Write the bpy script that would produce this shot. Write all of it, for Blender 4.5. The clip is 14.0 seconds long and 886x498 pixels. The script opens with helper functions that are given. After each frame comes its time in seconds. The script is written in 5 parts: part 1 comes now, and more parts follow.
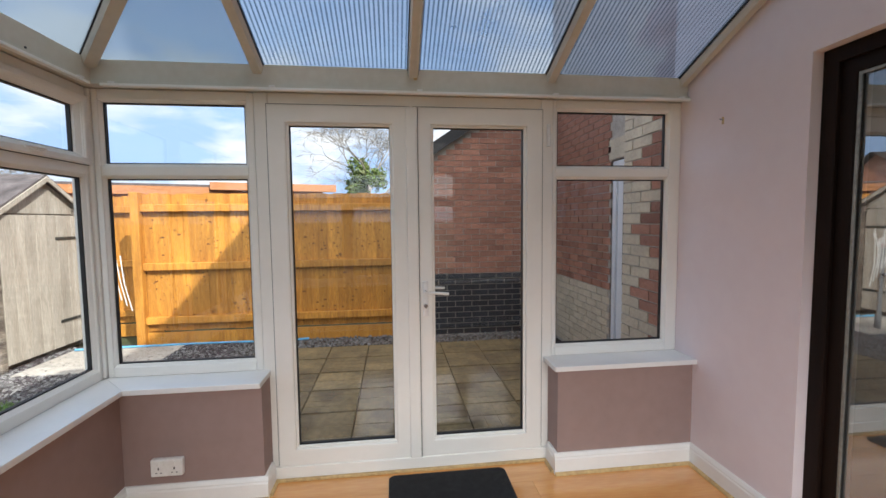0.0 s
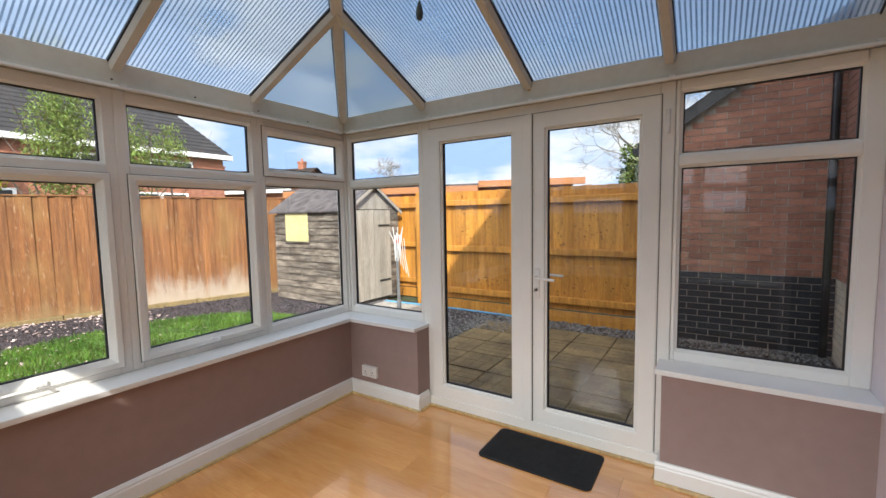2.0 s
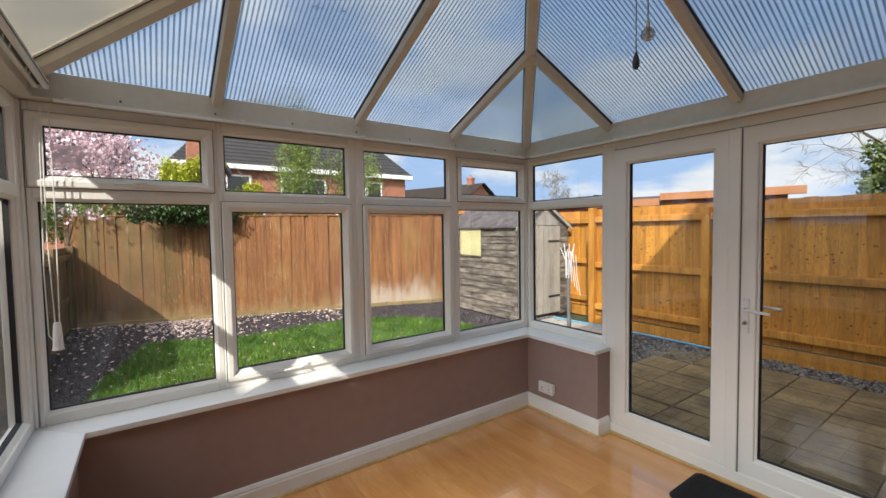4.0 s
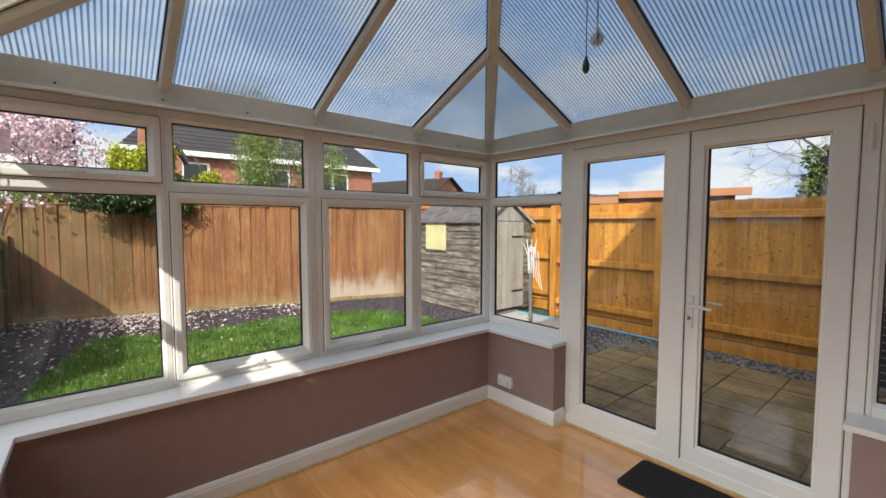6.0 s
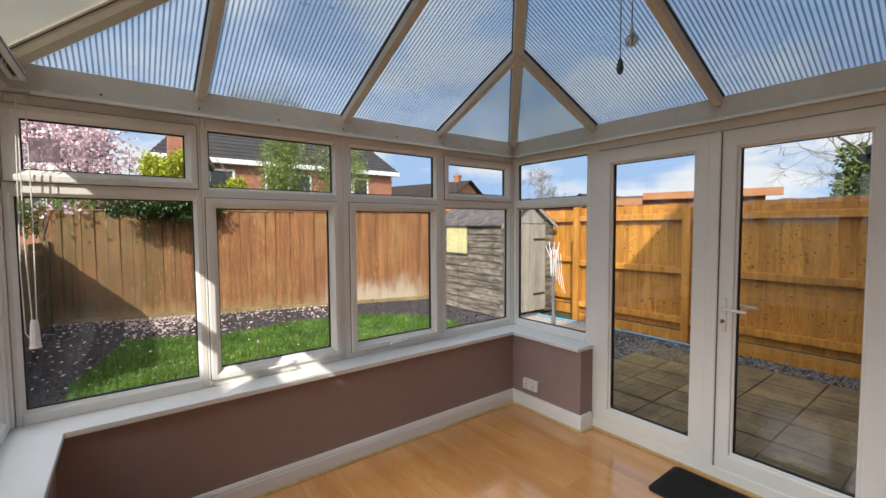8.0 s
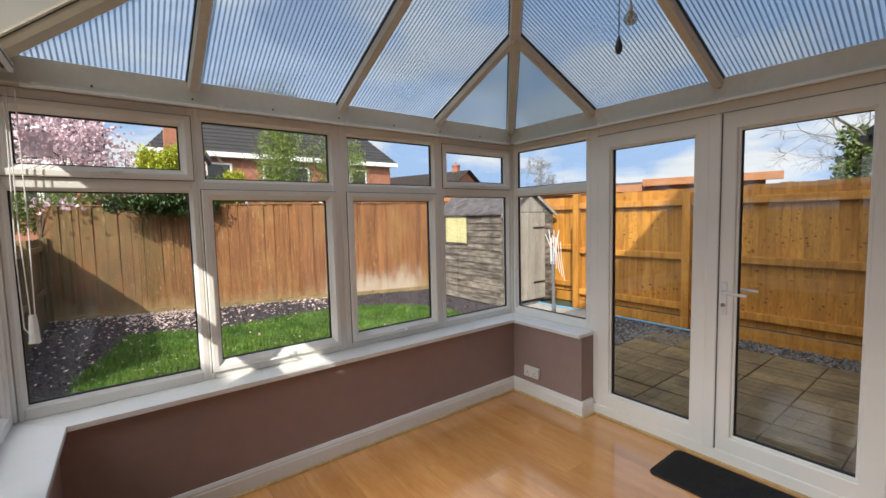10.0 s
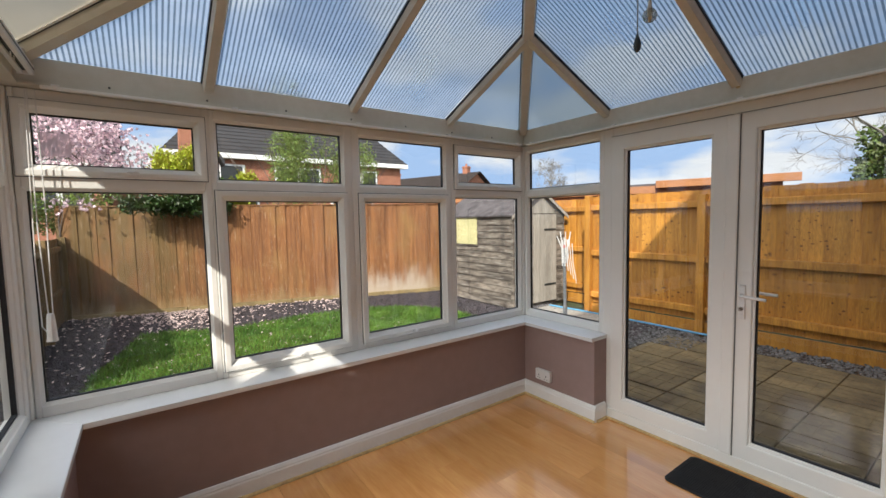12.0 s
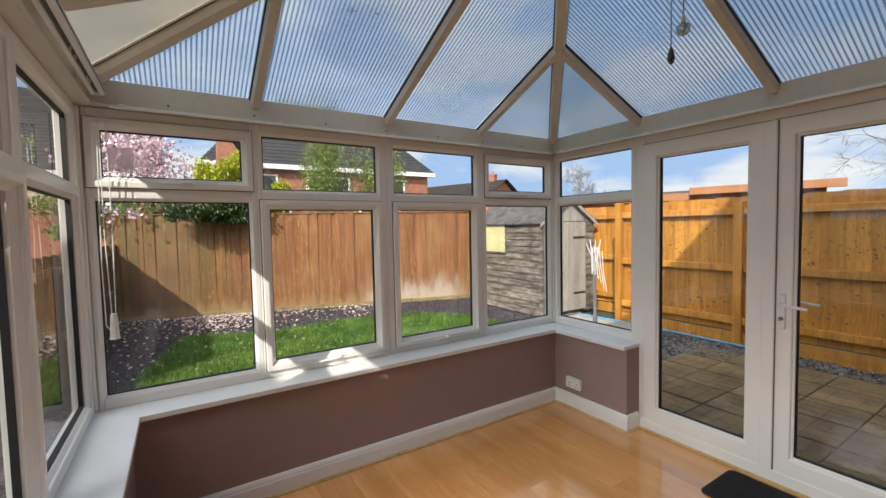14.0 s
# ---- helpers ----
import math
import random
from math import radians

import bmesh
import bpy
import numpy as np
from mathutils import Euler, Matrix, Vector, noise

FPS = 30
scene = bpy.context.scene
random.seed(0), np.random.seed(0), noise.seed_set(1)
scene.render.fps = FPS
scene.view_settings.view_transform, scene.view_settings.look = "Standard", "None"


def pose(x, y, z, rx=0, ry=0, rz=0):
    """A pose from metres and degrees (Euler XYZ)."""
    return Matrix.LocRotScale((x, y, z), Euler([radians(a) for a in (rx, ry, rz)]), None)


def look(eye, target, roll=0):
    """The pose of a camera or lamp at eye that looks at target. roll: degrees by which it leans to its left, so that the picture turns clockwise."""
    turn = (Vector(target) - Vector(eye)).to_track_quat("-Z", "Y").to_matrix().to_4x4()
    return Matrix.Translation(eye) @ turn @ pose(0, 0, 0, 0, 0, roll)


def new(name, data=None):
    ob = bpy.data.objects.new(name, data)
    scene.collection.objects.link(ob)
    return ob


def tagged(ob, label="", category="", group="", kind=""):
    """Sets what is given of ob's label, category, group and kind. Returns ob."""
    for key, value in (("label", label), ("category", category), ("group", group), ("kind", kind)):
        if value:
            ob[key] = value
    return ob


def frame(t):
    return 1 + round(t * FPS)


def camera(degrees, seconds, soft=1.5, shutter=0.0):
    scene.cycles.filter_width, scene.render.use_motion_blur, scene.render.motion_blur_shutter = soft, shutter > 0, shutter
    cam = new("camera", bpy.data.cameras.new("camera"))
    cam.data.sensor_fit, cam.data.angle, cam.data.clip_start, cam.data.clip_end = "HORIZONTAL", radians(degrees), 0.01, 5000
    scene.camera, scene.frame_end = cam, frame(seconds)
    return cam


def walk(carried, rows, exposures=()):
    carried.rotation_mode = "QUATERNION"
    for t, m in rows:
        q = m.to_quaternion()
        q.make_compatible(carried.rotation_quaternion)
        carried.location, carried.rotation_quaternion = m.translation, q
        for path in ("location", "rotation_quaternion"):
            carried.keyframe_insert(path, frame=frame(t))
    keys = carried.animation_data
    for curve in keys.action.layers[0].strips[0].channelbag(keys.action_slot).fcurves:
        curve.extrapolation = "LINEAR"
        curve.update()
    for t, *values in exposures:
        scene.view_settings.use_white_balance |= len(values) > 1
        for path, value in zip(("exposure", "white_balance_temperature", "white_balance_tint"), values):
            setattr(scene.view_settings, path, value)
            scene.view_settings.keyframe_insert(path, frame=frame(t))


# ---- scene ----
cam = camera(93.4, 14.0)
PATH = [
    (0, (1.31, -2.108, 1.381), (1.547, -0.127, 1.246), -0.6),
    (0.2, (1.505, -2.096, 1.356), (1.817, -0.125, 1.237), 0.2),
    (0.3, (1.541, -2.098, 1.341), (1.87, -0.128, 1.232), 0.3),
    (0.5, (1.718, -2.115, 1.331), (2.048, -0.145, 1.229), 0.9),
    (0.7, (1.859, -2.13, 1.355), (2.09, -0.147, 1.247), 1.2),
    (0.8, (1.941, -2.129, 1.354), (2.073, -0.137, 1.256), 1.4),
    (1, (2.049, -2.115, 1.338), (1.999, -0.118, 1.248), 1.3),
    (1.5, (2.216, -2.106, 1.369), (1.649, -0.192, 1.241), 0.4),
    (2, (2.374, -2.306, 1.388), (1.29, -0.633, 1.225), -1.0),
    (2.5, (2.392, -2.407, 1.436), (1.011, -0.963, 1.275), -1.3),
    (3, (2.368, -2.487, 1.436), (0.744, -1.311, 1.319), -1.0),
    (5.3, (2.377, -2.515, 1.48), (0.744, -1.363, 1.404), -0.7),
    (5.5, (2.379, -2.51, 1.476), (0.777, -1.316, 1.378), -0.5),
    (6, (2.397, -2.476, 1.464), (0.86, -1.202, 1.341), -0.0),
    (6.5, (2.386, -2.491, 1.469), (0.857, -1.208, 1.345), 0.2),
    (7, (2.372, -2.512, 1.463), (0.821, -1.255, 1.351), 0.2),
    (7.5, (2.379, -2.529, 1.458), (0.805, -1.299, 1.358), -0.1),
    (8, (2.38, -2.519, 1.462), (0.787, -1.315, 1.355), -0.4),
    (10.5, (2.369, -2.508, 1.448), (0.78, -1.304, 1.288), -1.5),
    (11, (2.363, -2.516, 1.452), (0.777, -1.309, 1.285), -1.4),
    (11.5, (2.356, -2.508, 1.453), (0.761, -1.312, 1.288), -1.2),
    (12, (2.356, -2.509, 1.448), (0.737, -1.344, 1.304), -1.2),
    (12.5, (2.371, -2.544, 1.45), (0.719, -1.424, 1.323), -1.2),
    (13, (2.384, -2.558, 1.463), (0.705, -1.477, 1.351), -1.2),
    (13.5, (2.389, -2.55, 1.453), (0.695, -1.493, 1.348), -1.2),
    (14, (2.385, -2.572, 1.447), (0.695, -1.508, 1.343), -1.2),
]
EXPOSE = [(0.0, 1.55, 6650, 11), (0.6, 1.65, 6650, 11), (1.6, 1.6, 6650, 11), (2.9, 1.17, 6800, 11), (14.0, 1.17, 6800, 11)]
walk(cam, [(t, look(eye, target, roll)) for t, eye, target, roll in PATH], EXPOSE)

# ---- light ----
SUN = Vector((-0.625, 0.78, -0.757)).normalized()
world = bpy.data.worlds.new("world")
scene.world = world
world.use_nodes = True
wn, wl = world.node_tree.nodes, world.node_tree.links
sky = wn.new("ShaderNodeTexSky")
sky.sky_type, sky.sun_disc = "NISHITA", False
sky.sun_elevation, sky.sun_rotation = math.asin(-SUN.z), math.atan2(-SUN.x, -SUN.y)
sky.air_density, sky.dust_density, sky.ozone_density = 1.0, 0.6, 1.5
tc = wn.new("ShaderNodeTexCoord")
mp = wn.new("ShaderNodeMapping")
mp.inputs["Scale"].default_value = (1.6, 1.6, 5.0)
cl = wn.new("ShaderNodeTexNoise")
cl.inputs["Scale"].default_value, cl.inputs["Detail"].default_value, cl.inputs["Roughness"].default_value = 1.7, 7, 0.55
cr = wn.new("ShaderNodeValToRGB")
cr.color_ramp.elements[0].position, cr.color_ramp.elements[1].position = 0.47, 0.59
cmix = wn.new("ShaderNodeMixRGB")
cmix.inputs["Color2"].default_value = (3.7, 3.95, 4.3, 1)
cap = wn.new("ShaderNodeMixRGB")
cap.blend_type = "DARKEN"
cap.inputs["Fac"].default_value = 1.0
cap.inputs["Color2"].default_value = (1.75, 2.65, 4.2, 1)
wl.new(tc.outputs["Generated"], mp.inputs["Vector"])
wl.new(mp.outputs[0], cl.inputs["Vector"])
wl.new(cl.outputs["Fac"], cr.inputs["Fac"])
wl.new(cr.outputs["Color"], cmix.inputs["Fac"])
wl.new(sky.outputs[0], cap.inputs["Color1"])
wl.new(cap.outputs[0], cmix.inputs["Color1"])
# the sky brightens towards the sun
dot, up, fall, glow = (wn.new("ShaderNodeVectorMath"), wn.new("ShaderNodeMath"), wn.new("ShaderNodeMath"), wn.new("ShaderNodeMixRGB"))
dot.operation, up.operation, fall.operation, glow.blend_type = "DOT_PRODUCT", "MAXIMUM", "POWER", "ADD"
dot.inputs[1].default_value, up.inputs[1].default_value, fall.inputs[1].default_value = -SUN, 0.0, 3.0
glow.inputs["Color2"].default_value = (15.0, 14.8, 14.4, 1)
wl.new(tc.outputs["Generated"], dot.inputs[0])
wl.new(dot.outputs["Value"], up.inputs[0])
wl.new(up.outputs[0], fall.inputs[0])
wl.new(fall.outputs[0], glow.inputs["Fac"])
wl.new(cmix.outputs[0], glow.inputs["Color1"])
wl.new(glow.outputs[0], wn["Background"].inputs["Color"])
wn["Background"].inputs["Strength"].default_value = 0.108
sun = new("sun", bpy.data.lights.new("sun", "SUN"))
sun.data.energy, sun.data.angle, sun.data.color = 2.5, radians(0.6), (1.0, 0.96, 0.90)
# the bright southern sky, standing in the south windows
for wx in (1.1, 1.85, 2.57):
    skylight = new("window_skylight", bpy.data.lights.new("window_skylight", "AREA"))
    skylight.data.shape, skylight.data.size, skylight.data.size_y = "RECTANGLE", 0.62, 1.3
    skylight.data.energy, skylight.data.color, skylight.data.spread = 2.4, (0.95, 0.98, 1.0), radians(80)
    skylight.matrix_basis = pose(wx, -3.06, 1.32, 46, 0, 0)
sun.matrix_basis = look((6, -12, 14), Vector((6, -12, 14)) + SUN)


# ---- materials ----
def mat(name, base, rough=0.5, var=0.12, scale=6.0, bump=0.0, bscale=60.0, metal=0.0, second=None, stretch=(1, 1, 1), rand=0.0, fine=0.5, coat=0.0):
    """A principled surface with two scales of variation, optional relief and a change from object to object."""
    m = bpy.data.materials.new(name)
    m.use_nodes = True
    n, l = m.node_tree.nodes, m.node_tree.links
    b = n["Principled BSDF"]
    b.inputs["Roughness"].default_value, b.inputs["Metallic"].default_value = rough, metal
    b.inputs["Coat Weight"].default_value = coat
    c = n.new("ShaderNodeTexCoord")
    s = n.new("ShaderNodeMapping")
    s.inputs["Scale"].default_value = stretch
    l.new(c.outputs["Object"], s.inputs["Vector"])
    big, small = n.new("ShaderNodeTexNoise"), n.new("ShaderNodeTexNoise")
    big.inputs["Scale"].default_value, big.inputs["Detail"].default_value = scale, 4
    small.inputs["Scale"].default_value, small.inputs["Detail"].default_value = scale * 9, 5
    l.new(s.outputs[0], big.inputs["Vector"])
    l.new(s.outputs[0], small.inputs["Vector"])
    r = n.new("ShaderNodeValToRGB")
    r.color_ramp.elements[0].position, r.color_ramp.elements[1].position = 0.3, 0.7
    sec = second or tuple(v * (1 - 2 * var) for v in base)
    r.color_ramp.elements[0].color, r.color_ramp.elements[1].color = (*sec, 1), (*base, 1)
    l.new(big.outputs["Fac"], r.inputs["Fac"])
    mul = n.new("ShaderNodeMixRGB")
    mul.blend_type = "OVERLAY"
    mul.inputs["Fac"].default_value = fine
    l.new(r.outputs["Color"], mul.inputs["Color1"])
    l.new(small.outputs["Fac"], mul.inputs["Color2"])
    out = mul.outputs["Color"]
    if rand:
        o = n.new("ShaderNodeObjectInfo")
        h = n.new("ShaderNodeHueSaturation")
        mr = n.new("ShaderNodeMapRange")
        mr.inputs["To Min"].default_value, mr.inputs["To Max"].default_value = 1 - rand, 1 + rand
        l.new(o.outputs["Random"], mr.inputs["Value"])
        l.new(mr.outputs[0], h.inputs["Value"])
        l.new(out, h.inputs["Color"])
        out = h.outputs["Color"]
        off = n.new("ShaderNodeVectorMath")
        off.operation = "MULTIPLY_ADD"
        off.inputs[1].default_value = (37.0, 19.0, 53.0)
        l.new(o.outputs["Random"], off.inputs[0])
        l.new(c.outputs["Object"], off.inputs[2])
        l.new(off.outputs[0], s.inputs["Vector"])
    l.new(out, b.inputs["Base Color"])
    if bump:
        k = n.new("ShaderNodeTexNoise")
        k.inputs["Scale"].default_value, k.inputs["Detail"].default_value = bscale, 6
        l.new(s.outputs[0], k.inputs["Vector"])
        u = n.new("ShaderNodeBump")
        u.inputs["Strength"].default_value, u.inputs["Distance"].default_value = bump, 0.01
        l.new(k.outputs["Fac"], u.inputs["Height"])
        l.new(u.outputs[0], b.inputs["Normal"])
    return m


def island(m, amount=0.25, hue=0.0):
    """Change a joined mesh's colour from piece to piece."""
    n, l = m.node_tree.nodes, m.node_tree.links
    b = n["Principled BSDF"]
    src = b.inputs["Base Color"].links[0].from_socket
    g, h, mr = n.new("ShaderNodeNewGeometry"), n.new("ShaderNodeHueSaturation"), n.new("ShaderNodeMapRange")
    mr.inputs["To Min"].default_value, mr.inputs["To Max"].default_value = 1 - amount, 1 + amount
    l.new(g.outputs["Random Per Island"], mr.inputs["Value"])
    l.new(mr.outputs[0], h.inputs["Value"])
    if hue:
        m2 = n.new("ShaderNodeMapRange")
        m2.inputs["To Min"].default_value, m2.inputs["To Max"].default_value = 0.5 - hue, 0.5 + hue
        l.new(g.outputs["Random Per Island"], m2.inputs["Value"])
        l.new(m2.outputs[0], h.inputs["Hue"])
    l.new(src, h.inputs["Color"])
    l.new(h.outputs["Color"], b.inputs["Base Color"])
    return m


def leafy(m, amount=0.35):
    """Let light pass through thin leaves."""
    n, l = m.node_tree.nodes, m.node_tree.links
    b, o = n["Principled BSDF"], n["Material Output"]
    t, x = n.new("ShaderNodeBsdfTranslucent"), n.new("ShaderNodeMixShader")
    x.inputs["Fac"].default_value = amount
    l.new(b.inputs["Base Color"].links[0].from_socket, t.inputs["Color"])
    l.new(b.outputs[0], x.inputs[1])
    l.new(t.outputs[0], x.inputs[2])
    l.new(x.outputs[0], o.inputs["Surface"])
    return m


def pane_material(name, tint, cast=0.0, gloss_rough=0.0, white=(0.8, 0.85, 0.9), boost=0.0, haze=0.0, greyed=False):
    m = bpy.data.materials.new(name)
    m.use_nodes = True
    n, l = m.node_tree.nodes, m.node_tree.links
    n.remove(n["Principled BSDF"])
    tr, gl, fr, mx = n.new("ShaderNodeBsdfTransparent"), n.new("ShaderNodeBsdfGlossy"), n.new("ShaderNodeLayerWeight"), n.new("ShaderNodeMixShader")
    if haze:
        tr = n.new("ShaderNodeBsdfRefraction")
        tr.inputs["IOR"].default_value, tr.inputs["Roughness"].default_value = 1.02, haze
    tr.inputs["Color"].default_value = (*tint, 1)
    gl.inputs["Roughness"].default_value = gloss_rough
    base = tr.outputs[0]
    if cast:
        # the diffuse option lays an even pale veil over the glass
        tl, m2 = n.new("ShaderNodeBsdfDiffuse" if greyed else "ShaderNodeBsdfTranslucent"), n.new("ShaderNodeMixShader")
        tl.inputs["Color"].default_value = (*white, 1)
        m2.inputs["Fac"].default_value = cast
        c, k, r = n.new("ShaderNodeTexCoord"), n.new("ShaderNodeTexNoise"), n.new("ShaderNodeMapRange")
        k.inputs["Scale"].default_value, k.inputs["Detail"].default_value = 2.2, 6
        r.inputs["From Min"].default_value, r.inputs["From Max"].default_value = 0.3, 0.7
        r.inputs["To Min"].default_value, r.inputs["To Max"].default_value = cast * 0.7, cast * 1.4
        l.new(c.outputs["Object"], k.inputs["Vector"])
        l.new(k.outputs["Fac"], r.inputs["Value"])
        l.new(r.outputs[0], m2.inputs["Fac"])
        l.new(tr.outputs[0], m2.inputs[1])
        l.new(tl.outputs[0], m2.inputs[2])
        base = m2.outputs[0]
    fr.inputs["Blend"].default_value = 0.5
    pw, ad = n.new("ShaderNodeMath"), n.new("ShaderNodeMath")
    pw.operation, ad.operation = "POWER", "MULTIPLY_ADD"
    pw.inputs[1].default_value = 4.0
    ad.inputs[1].default_value, ad.inputs[2].default_value = 0.85, 0.055 + boost
    l.new(fr.outputs["Facing"], pw.inputs[0])
    l.new(pw.outputs[0], ad.inputs[0])
    l.new(ad.outputs[0], mx.inputs["Fac"])
    l.new(base, mx.inputs[1])
    l.new(gl.outputs[0], mx.inputs[2])
    l.new(mx.outputs[0], n["Material Output"].inputs["Surface"])
    return m


UPVC = mat("upvc", (0.87, 0.855, 0.81), 0.32, 0.03, 3, fine=0.08)
SILLW = mat("sill_white", (0.84, 0.84, 0.83), 0.25, 0.03, 4, fine=0.08)
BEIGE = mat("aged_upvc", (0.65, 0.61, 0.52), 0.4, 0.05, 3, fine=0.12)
GLOSSW = mat("gloss_paint", (0.86, 0.855, 0.83), 0.3, 0.03, 5, bump=0.05, bscale=30, fine=0.1)
SEAL = mat("weather_seal", (0.12, 0.12, 0.12), 0.7, 0.1)
GASKET = mat("gasket", (0.02, 0.02, 0.022), 0.6, 0.1)
MAUVE = mat("mauve_emulsion", (0.33, 0.232, 0.214), 0.75, 0.035, 1.6, bump=0.06, bscale=180, fine=0.1)
PALEMAUVE = mat("pale_mauve_emulsion", (0.81, 0.72, 0.74), 0.75, 0.03, 1.6, bump=0.06, bscale=180, fine=0.1)
PLANK = mat("beech_laminate", (0.80, 0.395, 0.135), 0.2, 0.1, 1.2, second=(0.66, 0.29, 0.085), stretch=(1.0, 7, 1), rand=0.07, fine=0.25, coat=0.9)
PLANK.node_tree.nodes["Principled BSDF"].inputs["Coat Roughness"].default_value = 0.1
BEAD = mat("pine_bead", (0.62, 0.43, 0.2), 0.45, 0.1, 5)
MAT_BLACK = mat("rubber_mat", (0.018, 0.018, 0.02), 0.85, 0.3, 30, bump=0.7, bscale=260)
BROWNUPVC = mat("brown_frame", (0.014, 0.007, 0.005), 0.5, 0.2, 4, stretch=(8, 8, 0.6))
BROWNUPVC.node_tree.nodes["Principled BSDF"].inputs["Specular IOR Level"].default_value = 0.15
SPACER = mat("spacer_metal", (0.32, 0.33, 0.31), 0.45, 0.05, metal=0.6)
CHROME = mat("chrome", (0.75, 0.75, 0.74), 0.2, 0.02, metal=1.0)
WHITEP = mat("white_plastic", (0.82, 0.81, 0.79), 0.35, 0.03)
DARKP = mat("dark_plastic", (0.03, 0.035, 0.035), 0.4, 0.1)
CORD = mat("cord", (0.3, 0.3, 0.3), 0.7, 0.1)
FROST = mat("bulb_glass", (0.55, 0.52, 0.42), 0.15, 0.05, coat=0.5)
GLASS = pane_material("glass", (0.93, 0.95, 0.94))
# reflected haze on the patio glass is put in as a pale diffuse share
DGLASS = pane_material("patio_glass", (0.55, 0.58, 0.57), 0.13, 0.015, white=(0.6, 0.6, 0.57), boost=0.34, greyed=True)
POLY = pane_material("polycarbonate", (0.61, 0.665, 0.685), 0.42, 0.15, white=(0.42, 0.48, 0.55), haze=0.25)
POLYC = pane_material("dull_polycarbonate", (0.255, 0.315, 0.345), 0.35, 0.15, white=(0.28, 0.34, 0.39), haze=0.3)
# darker tan tint for the sheets of the south slope
POLYD = pane_material("tan_polycarbonate", (0.24, 0.225, 0.18), 0.45, 0.15, white=(0.27, 0.245, 0.19), haze=0.3)
RIB = pane_material("polycarbonate_rib", (0.38, 0.45, 0.51), 0.3, 0.2, white=(0.22, 0.26, 0.31), haze=0.15)
PINE = mat("new_pine", (0.56, 0.26, 0.04), 0.6, 0.14, 2.2, second=(0.40, 0.165, 0.022), stretch=(5, 5, 0.8), rand=0.16, bump=0.3, bscale=40, fine=0.55)
KNOT = mat("knot", (0.24, 0.095, 0.02), 0.7, 0.2, 20)


def old_fence():
    """Stained featherboard: streaked, blotched, scuffed pale, mossy towards the south end, salt-bleached near the shed."""
    m = mat("stained_featherboard", (0.30, 0.125, 0.042), 0.85, 0.2, 2.0, second=(0.17, 0.068, 0.025), stretch=(9, 9, 0.6), rand=0.09, bump=0.5, bscale=45, fine=0.55)
    n, l = m.node_tree.nodes, m.node_tree.links
    b = n["Principled BSDF"]
    geo, sep = n.new("ShaderNodeNewGeometry"), n.new("ShaderNodeSeparateXYZ")
    l.new(geo.outputs["Position"], sep.inputs[0])

    def noise(stretch, lo, hi, detail=6):
        mp_, k, r = n.new("ShaderNodeMapping"), n.new("ShaderNodeTexNoise"), n.new("ShaderNodeMapRange")
        mp_.inputs["Scale"].default_value = stretch
        k.inputs["Scale"].default_value, k.inputs["Detail"].default_value, k.inputs["Roughness"].default_value = 1.0, detail, 0.6
        r.inputs["From Min"].default_value, r.inputs["From Max"].default_value = lo, hi
        l.new(geo.outputs["Position"], mp_.inputs["Vector"])
        l.new(mp_.outputs[0], k.inputs["Vector"])
        l.new(k.outputs["Fac"], r.inputs["Value"])
        return r.outputs[0]

    def span(value, a, c):
        r = n.new("ShaderNodeMapRange")
        r.interpolation_type = "SMOOTHSTEP"
        r.inputs["From Min"].default_value, r.inputs["From Max"].default_value = a, c
        l.new(value, r.inputs["Value"])
        return r.outputs[0]

    def calc(op, a, c):
        x = n.new("ShaderNodeMath")
        x.operation = op
        for sock_, v_ in zip(x.inputs, (a, c)):
            if isinstance(v_, float):
                sock_.default_value = v_
            else:
                l.new(v_, sock_)
        return x.outputs[0]

    def over(col, colour, fac):
        x = n.new("ShaderNodeMixRGB")
        x.inputs["Color2"].default_value = (*colour, 1)
        l.new(fac, x.inputs["Fac"])
        l.new(col, x.inputs["Color1"])
        return x.outputs[0]

    col = b.inputs["Base Color"].links[0].from_socket
    col = over(col, (0.115, 0.048, 0.02), calc("MULTIPLY", noise((26, 26, 1.6), 0.48, 0.72), 0.75))
    col = over(col, (0.30, 0.175, 0.062), calc("MULTIPLY", noise((1.6, 1.6, 1.2), 0.5, 0.7), 0.55))
    moss = calc("MULTIPLY", span(sep.outputs["Y"], -0.9, -2.5), noise((3.5, 3.5, 1.1), 0.3, 0.55))
    col = over(col, (0.105, 0.073, 0.024), calc("MULTIPLY", moss, 0.8))
    foot = calc("MULTIPLY", span(calc("ADD", sep.outputs["Z"], calc("MULTIPLY", noise((7, 7, 0.8), 0.3, 0.7), 0.3)), 0.32, 0.02), 0.6)
    col = over(col, (0.30, 0.21, 0.10), foot)
    tide = span(calc("SUBTRACT", sep.outputs["Z"], calc("MULTIPLY", noise((6, 6, 1.5), 0.25, 0.75), 0.6)), 0.22, -0.35)
    salt = calc("MULTIPLY", calc("MULTIPLY", tide, span(sep.outputs["Y"], 0.5, 1.0)), span(sep.outputs["Y"], 2.9, 2.4))
    col = over(col, (0.50, 0.43, 0.35), calc("MULTIPLY", salt, 0.7))
    col = over(col, (0.50, 0.37, 0.25), calc("MULTIPLY", noise((34, 34, 7), 0.6, 0.7, 4), 0.4))
    l.new(col, b.inputs["Base Color"])
    return m


